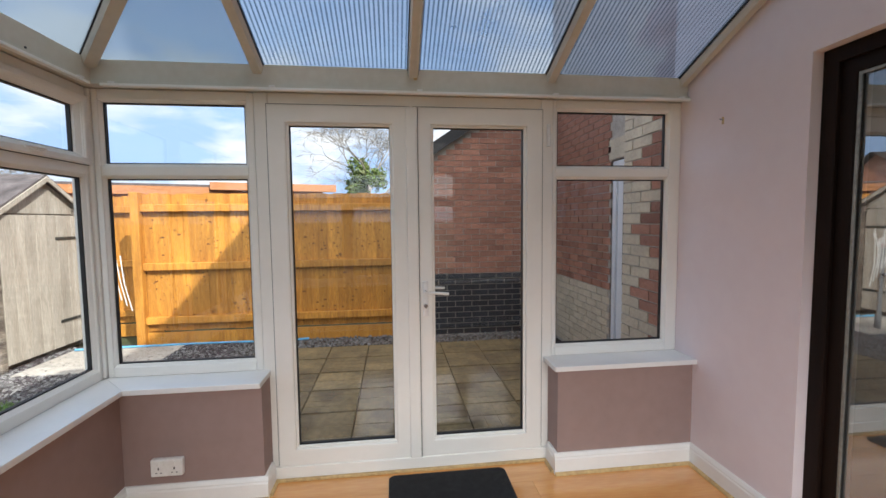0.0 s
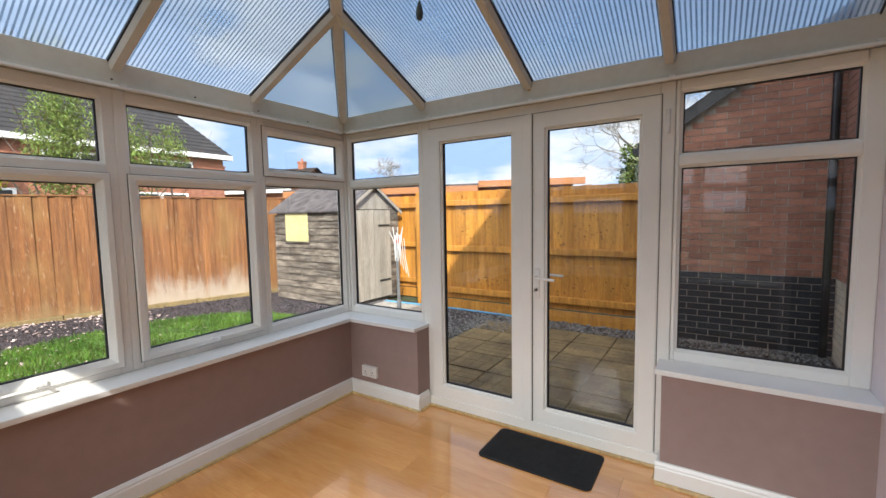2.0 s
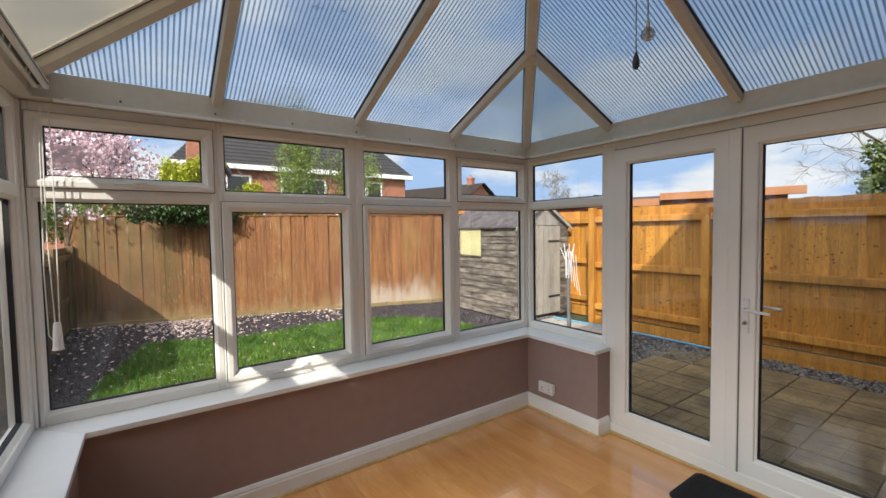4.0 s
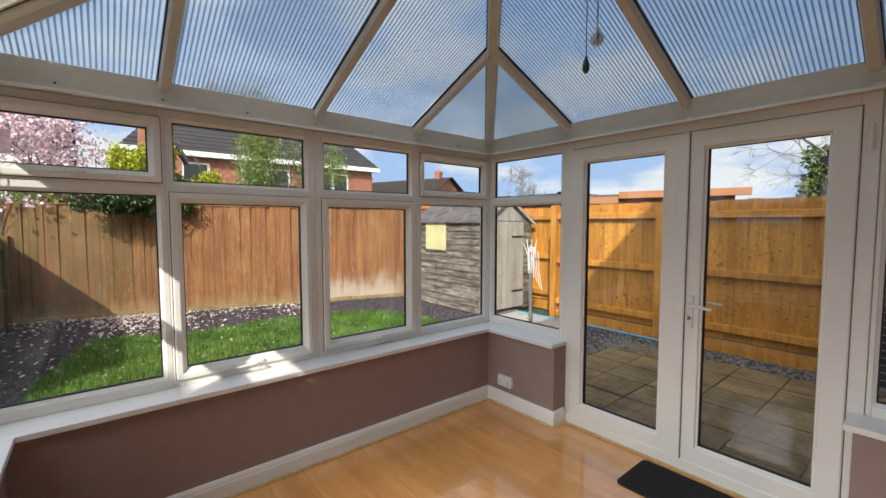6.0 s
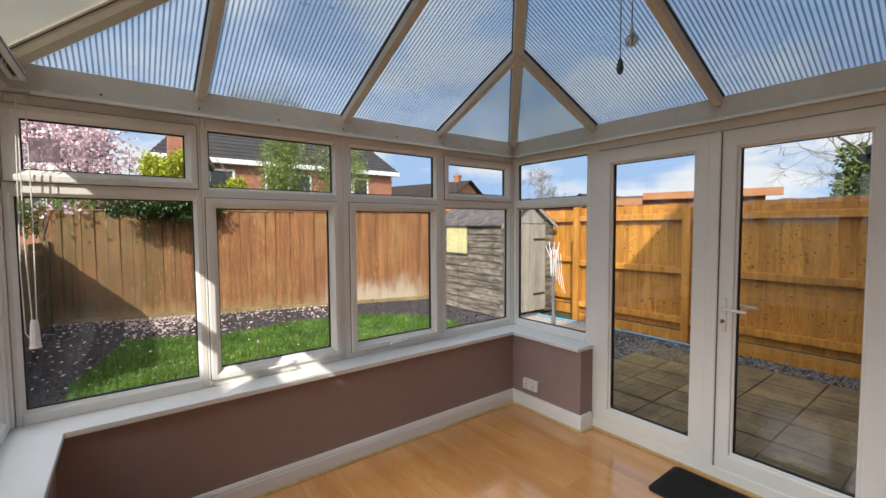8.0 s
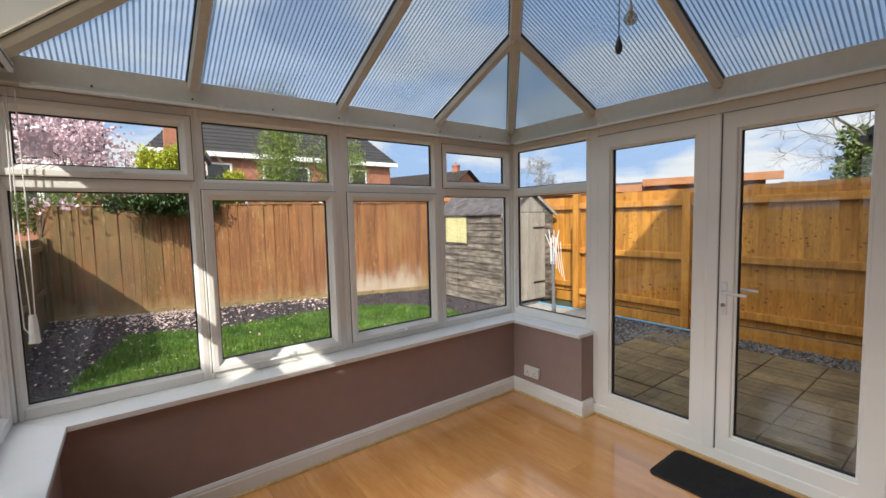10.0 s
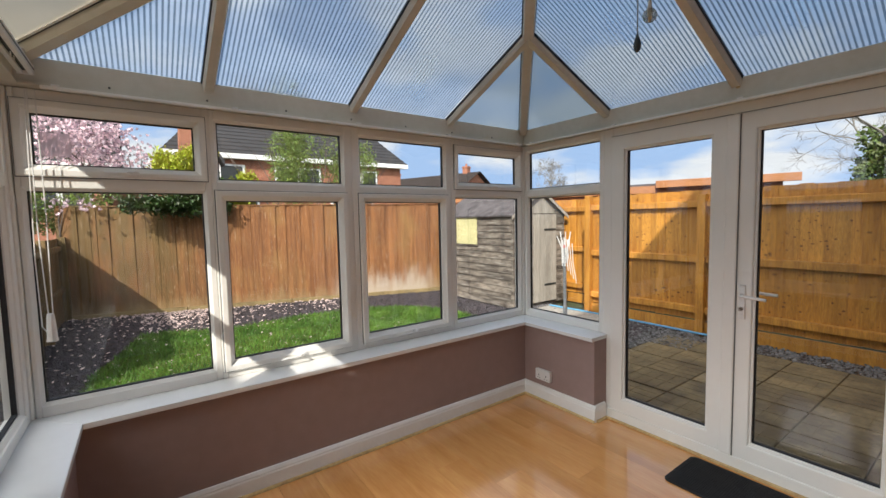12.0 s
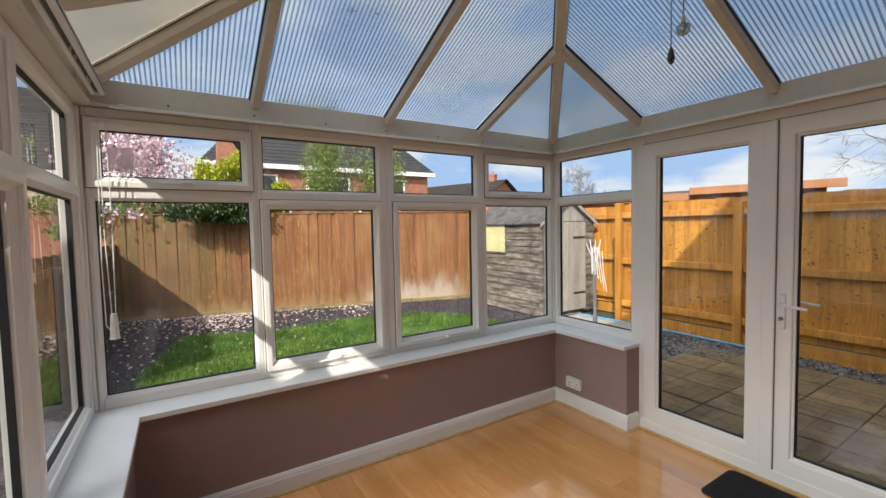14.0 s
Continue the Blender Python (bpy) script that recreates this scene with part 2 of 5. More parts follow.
REDWOOD = old_fence()
def stain(m, stretch, lo, hi, colour, amount):
    """Lay an uneven stain over a surface, running on from piece to piece."""
    n, l = m.node_tree.nodes, m.node_tree.links
    b = n["Principled BSDF"]
    src = b.inputs["Base Color"].links[0].from_socket
    g, q, k, r, x = (n.new("ShaderNode" + c) for c in ("NewGeometry", "Mapping", "TexNoise", "MapRange", "MixRGB"))
    q.inputs["Scale"].default_value = stretch
    k.inputs["Scale"].default_value, k.inputs["Detail"].default_value, k.inputs["Roughness"].default_value = 1.0, 6, 0.62
    r.inputs["From Min"].default_value, r.inputs["From Max"].default_value, r.inputs["To Max"].default_value = lo, hi, amount
    x.inputs["Color2"].default_value = (*colour, 1)
    l.new(g.outputs["Position"], q.inputs["Vector"])
    l.new(q.outputs[0], k.inputs["Vector"])
    l.new(k.outputs["Fac"], r.inputs["Value"])
    l.new(r.outputs[0], x.inputs["Fac"])
    l.new(src, x.inputs["Color1"])
    l.new(x.outputs[0], b.inputs["Base Color"])
    return m


stain(PINE, (22, 22, 1.4), 0.5, 0.68, (0.27, 0.095, 0.012), 0.6)
GREYCONC = mat("gravel_board", (0.30, 0.22, 0.10), 0.85, 0.2, 3, bump=0.4, bscale=60)
OLDWOOD = mat("weathered_shiplap", (0.31, 0.265, 0.215), 0.85, 0.2, 3.6, second=(0.06, 0.046, 0.037), stretch=(1.3, 1.3, 3.0), rand=0.2, bump=0.7, bscale=35, fine=0.85)
stain(OLDWOOD, (0.8, 0.8, 7.0), 0.42, 0.6, (0.045, 0.036, 0.03), 0.8)
stain(OLDWOOD, (3, 3, 26), 0.52, 0.7, (0.42, 0.39, 0.34), 0.5)
OLDDOOR = mat("weathered_door", (0.38, 0.35, 0.30), 0.85, 0.15, 2.0, second=(0.27, 0.24, 0.2), stretch=(5, 5, 0.7), rand=0.08, bump=0.4, bscale=40, fine=0.5)
FELT = mat("roof_felt", (0.13, 0.115, 0.118), 0.95, 0.3, 7, bump=0.6, bscale=120)
YBOARD = mat("yellow_board", (0.58, 0.54, 0.28), 0.6, 0.1, 3)
BRICK = mat("red_brick", (0.41, 0.195, 0.13), 0.85, 0.18, 5, second=(0.28, 0.12, 0.08), rand=0.25, bump=0.5, bscale=70, fine=0.5)
CREAMB = mat("cream_brick", (0.66, 0.57, 0.43), 0.85, 0.12, 5, rand=0.08, bump=0.4, bscale=70, fine=0.35)
BLACKB = mat("black_painted_brick", (0.026, 0.028, 0.036), 0.55, 0.2, 5, rand=0.2, bump=0.4, bscale=70)
MORTAR = mat("mortar", (0.5, 0.45, 0.39), 0.95, 0.15, 12, bump=0.4, bscale=120)
FARBRICK = mat("far_brick", (0.40, 0.165, 0.10), 0.9, 0.2, 6, bump=0.3, bscale=30, fine=0.6)
TILE = mat("roof_tile", (0.037, 0.035, 0.037), 0.8, 0.2, 3, bump=0.3, bscale=30)
BTILE = mat("brown_roof_tile", (0.048, 0.036, 0.032), 0.85, 0.2, 3, bump=0.3, bscale=30)
SLAB = mat("buff_slab", (0.26, 0.198, 0.10), 0.85, 0.2, 2.6, second=(0.135, 0.105, 0.056), rand=0.12, bump=0.4, bscale=90, fine=0.5)
stain(SLAB, (2.5, 2.5, 2.5), 0.48, 0.62, (0.075, 0.062, 0.04), 0.6)
SOIL = mat("soil", (0.05, 0.038, 0.03), 0.95, 0.3, 4, bump=0.8, bscale=40)
FARGROUND = mat("far_ground", (0.07, 0.09, 0.035), 0.95, 0.3, 0.3, bump=0.5, bscale=10)
CHIPS = island(mat("slate_chips", (0.055, 0.044, 0.05), 0.75, 0.2, 12), 0.6)
GRAVEL = island(mat("grey_gravel", (0.20, 0.20, 0.20), 0.8, 0.2, 12), 0.55)
PETAL = leafy(island(mat("fallen_petals", (0.78, 0.62, 0.58), 0.7, 0.1), 0.25), 0.3)
GRASS = leafy(island(mat("grass", (0.15, 0.27, 0.04), 0.55, 0.15, 2.6, second=(0.06, 0.135, 0.018)), 0.5, 0.025), 0.3)
LAWN = mat("lawn_soil", (0.05, 0.10, 0.015), 0.95, 0.3, 5, bump=0.6, bscale=60)
BARK = mat("bark", (0.13, 0.10, 0.08), 0.9, 0.25, 6, bump=0.5, bscale=40)
TWIG = mat("twig", (0.27, 0.25, 0.225), 0.9, 0.2, 6)
PINK = leafy(island(mat("magnolia_petal", (0.86, 0.66, 0.72), 0.6, 0.12), 0.5, 0.02), 0.35)
YLEAF = leafy(island(mat("golden_leaf", (0.41, 0.43, 0.03), 0.5, 0.1), 0.35, 0.03), 0.35)
GLEAF = leafy(island(mat("green_leaf", (0.25, 0.32, 0.08), 0.45, 0.1), 0.5, 0.03), 0.3)
DLEAF = leafy(island(mat("dark_leaf", (0.04, 0.075, 0.015), 0.45, 0.1), 0.5, 0.03), 0.25)
IVYLEAF = leafy(island(mat("ivy_leaf", (0.12, 0.165, 0.04), 0.45, 0.1), 0.5, 0.03), 0.3)
GREYM = mat("galvanised", (0.33, 0.35, 0.37), 0.4, 0.1, metal=0.6)
DRYARM = mat("dull_white_plastic", (0.68, 0.69, 0.68), 0.4, 0.06)
REDCAP = mat("red_plastic", (0.55, 0.06, 0.03), 0.4, 0.05)
HOSE = mat("blue_hose", (0.12, 0.42, 0.68), 0.4, 0.1)
CONC = mat("concrete", (0.42, 0.40, 0.36), 0.9, 0.15, 3, bump=0.4, bscale=60)
BLACKPIPE = mat("black_pipe", (0.012, 0.012, 0.014), 0.35, 0.1)
ORANGEF = mat("brown_fascia", (0.40, 0.17, 0.065), 0.7, 0.12, 3, stretch=(0.5, 1, 4))
CARPET = mat("lounge_carpet", (0.16, 0.13, 0.11), 0.95, 0.1, 20)
LOUNGE = mat("lounge_paint", (0.30, 0.27, 0.24), 0.9, 0.05)
DOORW = mat("white_door_paint", (0.78, 0.80, 0.83), 0.35, 0.03)


# ---- building helpers ----
def mesh_of(name, bm, material):
    bmesh.ops.recalc_face_normals(bm, faces=bm.faces)
    me = bpy.data.meshes.new(name)
    bm.to_mesh(me)
    bm.free()
    for mt in (material if isinstance(material, (list, tuple)) else [material]):
        me.materials.append(mt)
    return me


def part(name, bm, material, parent=None, label=""):
    """Link a bmesh, given in world metres, as one mesh object under its thing."""
    ob = new(name, mesh_of(name, bm, material))
    if parent:
        ob.parent = parent
        ob.matrix_parent_inverse = BASE.get(parent.name, Matrix()).inverted()
    return tagged(ob, label)


BASE = {}


def thing(name, at, label, category="", group="", kind=""):
    ob = new(name)
    ob.empty_display_size = 0.1
    ob.matrix_basis = Matrix.Translation(at)
    BASE[ob.name] = Matrix.Translation(at)
    return tagged(ob, label, category, group, kind)


def single(name, bm, material, label, category="", group="", kind=""):
    return tagged(part(name, bm, material), label, category, group, kind)


def cloud(name, verts, faces, material, parent=None, label="", category="", kind=""):
    me = bpy.data.meshes.new(name)
    me.from_pydata([tuple(v) for v in verts], [], faces)
    me.materials.append(material)
    ob = new(name, me)
    if parent:
        ob.parent = parent
        ob.matrix_parent_inverse = BASE.get(parent.name, Matrix()).inverted()
    return tagged(ob, label, category, "", kind)


ID = Matrix()
WEST = Matrix(((0, -1, 0, 0), (-1, 0, 0, 0), (0, 0, 1, 0), (0, 0, 0, 1)))       # u runs to -y, d outwards to -x
NORTH = Matrix()                                                                  # u runs to +x, d outwards to +y
LEN = 2.8
SOUTH = Matrix(((1, 0, 0, 0), (0, -1, 0, -LEN), (0, 0, 1, 0), (0, 0, 0, 1)))    # u runs to +x, d outwards to -y
WID = 2.965


def box(bm, u0, u1, d0, d1, z0, z1, M=ID, bev=0.0, seg=2):
    r = bmesh.ops.create_cube(bm, size=1.0)
    vs = r["verts"]
    for v in vs:
        v.co = Vector((u0 + (v.co.x + 0.5) * (u1 - u0), d0 + (v.co.y + 0.5) * (d1 - d0), z0 + (v.co.z + 0.5) * (z1 - z0)))
    if bev:
        es = list({e for v in vs for e in v.link_edges})
        r2 = bmesh.ops.bevel(bm, geom=es, offset=bev, segments=seg, profile=0.5, affect="EDGES")
        vs = list({v for f in r2["faces"] for v in f.verts} | {v for v in vs if v.is_valid})
    bmesh.ops.transform(bm, matrix=M, verts=vs)
    return vs


def boxes(*rows, M=ID, bev=0.0):
    bm = bmesh.new()
    for r in rows:
        box(bm, *r, M=M, bev=bev)
    return bm


def ring(bm, u0, u1, d0, d1, z0, z1, w, M=ID, bev=0.004, wb=None):
    """A four-sided frame welded at its mitres, with eased edges."""
    wb = wb or w
    outer = [(u0, z0), (u1, z0), (u1, z1), (u0, z1)]
    inner = [(u0 + w, z0 + wb), (u1 - w, z0 + wb), (u1 - w, z1 - w), (u0 + w, z1 - w)]
    loops = [[bm.verts.new(M @ Vector((u, d, z))) for u, z in rect] for rect, d in ((outer, d0), (inner, d0), (inner, d1), (outer, d1))]
    faces = []
    for p, q in zip(loops, loops[1:] + loops[:1]):
        for k in range(4):
            faces.append(bm.faces.new((p[k], p[(k + 1) % 4], q[(k + 1) % 4], q[k])))
    if bev:
        along = {e for p in loops for e in {e for v in p for e in v.link_edges} if e.verts[0] in p and e.verts[1] in p}
        bmesh.ops.bevel(bm, geom=list(along), offset=bev, segments=2, profile=0.5, affect="EDGES")


def tube(bm, pts, r, n=8, r2=None, M=ID):
    """A round rod along points."""
    pts = [Vector(p) for p in pts]
    rings = []
    for i, p in enumerate(pts):
        t = (pts[min(i + 1, len(pts) - 1)] - pts[max(i - 1, 0)]).normalized()
        a = t.orthogonal().normalized()
        b = t.cross(a)
        rr = r + ((r2 if r2 is not None else r) - r) * i / max(1, len(pts) - 1)
        rings.append([bm.verts.new(M @ (p + (a * math.cos(k * math.tau / n) + b * math.sin(k * math.tau / n)) * rr)) for k in range(n)])
    for q0, q1 in zip(rings, rings[1:]):
        for k in range(n):
            bm.faces.new((q0[k], q0[(k + 1) % n], q1[(k + 1) % n], q1[k]))
    bm.faces.new(rings[0][::-1])
    bm.faces.new(rings[-1])
    return bm


def quad(bm, *pts):
    return bm.faces.new([bm.verts.new(p) for p in pts])


def prism(bm, poly, vec):
    """A closed solid: a polygon pushed along vec."""
    a = [bm.verts.new(p) for p in poly]
    b = [bm.verts.new(Vector(p) + Vector(vec)) for p in poly]
    bm.faces.new(a)
    bm.faces.new(b[::-1])
    for i in range(len(a)):
        j = (i + 1) % len(a)
        bm.faces.new((a[j], a[i], b[i], b[j]))
    return bm


def pane(name, M, u0, u1, z0, z1, parent, d=0.185, material=None):
    """Sealed glass with its dark gasket line."""
    bm = bmesh.new()
    quad(bm, *[M @ Vector(p) for p in ((u0, d, z0), (u1, d, z0), (u1, d, z1), (u0, d, z1))])
    g = part(name, bm, material or GLASS, parent)
    bm = bmesh.new()
    ring(bm, u0 - 0.002, u1 + 0.002, d - 0.009, d + 0.009, z0 - 0.002, z1 + 0.002, 0.008, M, 0)
    part("gasket", bm, GASKET, parent, "thin black rubber gasket")
    return g


# ---- floor, walls, sills ----
GZ = -0.15
floor = single("floor", boxes((-0.1, WID + 0.08, -LEN - 0.1, 0.14, -0.14, -0.012)), BEAD, "honey beech laminate floor of long planks", kind="structure")


def dwarf(name, runs, M, material=MAUVE):
    bm = bmesh.new()
    for u0, u1 in runs:
        box(bm, u0, u1, 0, 0.245, -0.12, 0.575, M)
    return single(name, bm, material, "low dwarf wall painted dusty mauve", kind="structure")


dwarf("wall_west", [(-0.245, LEN + 0.245)], WEST)
dwarf("wall_north", [(0, 0.65), (2.178, WID)], NORTH)
dwarf("wall_south", [(0, WID)], SOUTH)


def sill(name, plan):
    """A sill board cut to a plan with mitred corners and an eased nose."""
    bm = prism(bmesh.new(), [(x, y, 0.575) for x, y in plan], (0, 0, 0.027))
    bmesh.ops.bevel(bm, geom=list(bm.edges), offset=0.003, segments=2, profile=0.5, affect="EDGES")
    return single(name, bm, SILLW, "glossy white plastic window sill board on the dwarf wall", kind="structure")


NS, FS = 0.036, 0.16
sill("sill_west", [(-FS, FS), (NS, -NS), (NS, NS - LEN), (-FS, -LEN - FS)])
sill("sill_north_a", [(-FS, FS), (0.655, FS), (0.655, -NS), (NS, -NS)])
sill("sill_north_b", [(2.15, FS), (WID, FS), (WID, -NS), (2.15, -NS)])
sill("sill_south", [(-FS, -LEN - FS), (NS, NS - LEN), (WID, NS - LEN), (WID, -LEN - FS)])


def skirting(name, M, u0, u1, d=0.0):
    prof = [(0, 0), (-0.02, 0), (-0.02, 0.082), (-0.016, 0.09), (-0.017, 0.097), (-0.009, 0.112), (0, 0.114)]
    bm = bmesh.new()
    prism(bm, [M @ Vector((u0, d + a, b)) for a, b in prof], M.to_3x3() @ Vector((u1 - u0, 0, 0)))
    ob = single(name, bm, GLOSSW, "white gloss ogee skirting board", kind="structure")
    bm = bmesh.new()
    prism(bm, [M @ Vector((u0, d + a, b)) for a, b in [(-0.02, 0), (-0.034, 0), (-0.033, 0.007), (-0.028, 0.013), (-0.02, 0.015)]], M.to_3x3() @ Vector((u1 - u0, 0, 0)))
    part("bead", bm, BEAD, ob, "thin pine floor bead")
    return ob


skirting("baseboard_west", WEST, 0, LEN)
skirting("baseboard_north_a", NORTH, 0, 0.67)
skirting("baseboard_north_b", NORTH, 2.158, WID)
RET_A = Matrix(((0, -1, 0, 0.65), (1, 0, 0, 0), (0, 0, 1, 0), (0, 0, 0, 1)))
RET_B = Matrix(((0, 1, 0, 2.178), (1, 0, 0, 0), (0, 0, 1, 0), (0, 0, 0, 1)))
EAST = Matrix(((0, 1, 0, WID), (-1, 0, 0, 0), (0, 0, 1, 0), (0, 0, 0, 1)))
skirting("baseboard_reveal_a", RET_A, 0.0005, 0.12)
skirting("baseboard_reveal_b", RET_B, 0.0005, 0.12)
skirting("baseboard_east", EAST, 0, 0.6)
skirting("baseboard_south", SOUTH, 0, WID)

# house wall with the patio door opening, u runs to -y
OP0, OP1, OPZ = 0.603, 2.42, 2.03
bm = bmesh.new()
box(bm, -0.22, OP0, 0, 0.28, -0.15, 2.75, EAST)
box(bm, OP1, 2.99, 0, 0.28, -0.15, 2.75, EAST)
box(bm, OP0, OP1, 0, 0.28, OPZ, 2.75, EAST)
box(bm, OP0, OP1, 0, 0.28, -0.15, -0.012, EAST)
wall_east = single("wall_east", bm, PALEMAUVE, "tall house wall painted pale mauve with a patio door opening", kind="structure")
bm = bmesh.new()
box(bm, -0.22, 4.9, 0.0, 0.28, 2.76, 5.3, EAST)
box(bm, 3.0, 4.9, 0.0, 0.28, -0.15, 2.75, EAST)
# unseen south wing, added to carry the eave that blocks the sun
box(bm, 4.91, 9.0, 0.0, 0.28, -0.15, 3.62, EAST)
box(bm, 4.62, 4.9, 0.3, 7.0, -0.15, 5.3, EAST)
single("wall_house_upper", bm, FARBRICK, "red brick house wall with an added unseen sun-blocking wing", kind="structure")
bm = bmesh.new()
prism(bm, [(2.68, -4.95, 5.2), (7.0, -4.95, 8.1), (7.0, -4.95, 8.2), (2.68, -4.95, 5.3)], (0, 5.35, 0))
prism(bm, [(11.3, -4.95, 5.2), (7.01, -4.95, 8.1), (7.01, -4.95, 8.2), (11.3, -4.95, 5.3)], (0, 5.35, 0))
# added eave and raked block, shaped to trim the sun on the west sill
prism(bm, [(2.7, -9.2, 3.74), (7.0, -9.2, 5.88), (7.0, -9.2, 5.98), (2.7, -9.2, 3.84)], (0, 4.24, 0))
prism(bm, [(2.7, -5.74, 3.72), (2.7, -6.45, 4.8), (2.7, -9.2, 4.8), (2.7, -9.2, 3.72)], (4.3, 0, 0))
single("roof_house", bm, TILE, "dark tiled pitched house roof with added unseen sun-blocking parts", kind="structure")
single("wall_lounge", boxes((3.26, 6.5, -4.0, -3.9, -0.1, 2.4), (3.26, 6.5, 0.0, 0.1, -0.1, 2.4), (6.5, 6.6, -4.0, 0.1, -0.1, 2.4)), LOUNGE, "plain walls of the unlit lounge", kind="structure")
single("floor_lounge", boxes((3.25, 6.6, -4.0, 0.1, -0.12, -0.01)), CARPET, "dark carpet of the unlit lounge", kind="structure")
single("ceiling_lounge", boxes((3.25, 6.6, -4.0, 0.1, 2.4, 2.5)), LOUNGE, "plain ceiling of the unlit lounge", kind="structure")

# ---- glazed walls ----
Z0, ZT0, ZT1, Z1 = 0.602, 1.618, 1.668, 2.04
D0, D1 = 0.15, 0.22


def slope_ring(bm, u0, u1, z0, z1, da, w, db, dc, M):
    """A mitred glazing bead: it slopes from depth da at its outer edge to db, w further in, and returns to the glass at dc."""
    rects = [(0.0, da), (w, db), (w, dc)]
    rings = [[bm.verts.new(M @ Vector(p)) for p in ((u0 + e, d, z0 + e), (u1 - e, d, z0 + e), (u1 - e, d, z1 - e), (u0 + e, d, z1 - e))] for e, d in rects]
    for p, q in zip(rings, rings[1:]):
        for k in range(4):
            bm.faces.new((p[k], p[(k + 1) % 4], q[(k + 1) % 4], q[k]))


def lever(M, u, d, z, parent, long=0.11):
    """A cranked window handle lying along its rail."""
    bm = bmesh.new()
    box(bm, u - 0.028, u + 0.028, d - 0.012, d, z - 0.011, z + 0.011, M, 0.004)
    tube(bm, [(u, d - 0.01, z), (u, d - 0.034, z), (u + 0.02, d - 0.042, z - 0.002), (u + long, d - 0.04, z - 0.006)], 0.0075, 8, 0.006, M)
    part("window_handle", bm, WHITEP, parent, "white cranked window handle")


def window_unit(name, M, u0, u1, lower="fixed", upper="fixed", el=0.036, er=0.036, label=""):
    w = thing(name, M @ Vector(((u0 + u1) / 2, D0, Z0)), label or "white plastic window unit with a top light, clear glass", "window", kind="structure")
    bm = bmesh.new()
    box(bm, u0, u0 + el, D0, D1, Z0, Z1, M, 0.005)
    box(bm, u1 - er, u1, D0, D1, Z0, Z1, M, 0.005)
    box(bm, u0 + el, u1 - er, D0, D1, Z0, Z0 + 0.05, M, 0.005)
    box(bm, u0 + el, u1 - er, D0, D1, ZT0, ZT1, M, 0.005)
    box(bm, u0 + el, u1 - er, D0, D1, Z1 - 0.048, Z1, M, 0.005)
    part("window_frame", bm, UPVC, w)
    for kind, za, zb, top in ((lower, Z0 + 0.05, ZT0, False), (upper, ZT1, Z1 - 0.048, True)):
        a, b = u0 + el, u1 - er
        if kind == "sash":
            za, zb = (za + 0.012, zb - 0.01) if top else (za, zb - 0.008)
            bm = bmesh.new()
            ring(bm, a - 0.012, b + 0.012, D0 - 0.018, D1 - 0.02, za - 0.012, zb + 0.012, 0.032, M, 0.006)
            slope_ring(bm, a + 0.016, b - 0.016, za + 0.016, zb - 0.016, D0 - 0.012, 0.007, D0 - 0.008, D0 - 0.003, M)
            slope_ring(bm, a + 0.023, b - 0.023, za + 0.023, zb - 0.023, D0 - 0.003, 0.017, D0 + 0.014, 0.176, M)
            s = part("sash", bm, UPVC, w)
            bm = bmesh.new()
            ring(bm, a - 0.0155, b + 0.0155, D0 - 0.004, D0 + 0.004, za - 0.0155, zb + 0.0155, 0.006, M, 0)
            part("seal", bm, SEAL, s, "thin grey weather seal")
            pane("pane", M, a + 0.04, b - 0.04, za + 0.04, zb - 0.04, s)
            lever(M, (a + b) / 2 - 0.04, D0 - 0.018, za + 0.014, s, 0.13 if not top else 0.1)
        else:
            bm = bmesh.new()
            slope_ring(bm, a - 0.001, b + 0.001, za - 0.001, zb + 0.001, D0 + 0.007, 0.013, D0 + 0.019, 0.176, M)
            part("glazing_bead", bm, UPVC, w)
            pane("pane", M, a + 0.012, b - 0.012, za + 0.012, zb - 0.012, w)
    return w


MUL = [-0.135, 0.615, 1.405, 2.195, 2.935]
window_unit("window_1", WEST, MUL[0], MUL[1], "fixed", "sash", 0.02)
window_unit("window_2", WEST, MUL[1], MUL[2], "sash", "fixed", 0.05, 0.05)
window_unit("window_3", WEST, MUL[2], MUL[3], "sash", "fixed", 0.052, 0.024)
window_unit("window_4", WEST, MUL[3], MUL[4], "fixed", "sash", 0.03, 0.02)
window_unit("window_5", NORTH, -0.135, 0.62, "fixed", "fixed", 0.027, 0.036)
window_unit("window_6", NORTH, 2.2, WID, "fixed", "fixed", 0.019, 0.07)
window_unit("window_7", SOUTH, -0.135, 0.72, "fixed", "fixed", 0.05, 0.036)
window_unit("window_8", SOUTH, 0.72, 1.49, "sash", "fixed")
window_unit("window_9", SOUTH, 1.49, 2.22, "sash", "fixed")
window_unit("window_10", SOUTH, 2.22, WID, "fixed", "fixed")
for nm, y0, y1 in (("post_a", 0.137, 0.23), ("post_b", -LEN - 0.23, -LEN - 0.137)):
    single("trim_corner_" + nm, boxes((-0.23, -0.137, y0, y1, 0.602, 2.04), bev=0.008), UPVC, "white plastic corner post", kind="structure")

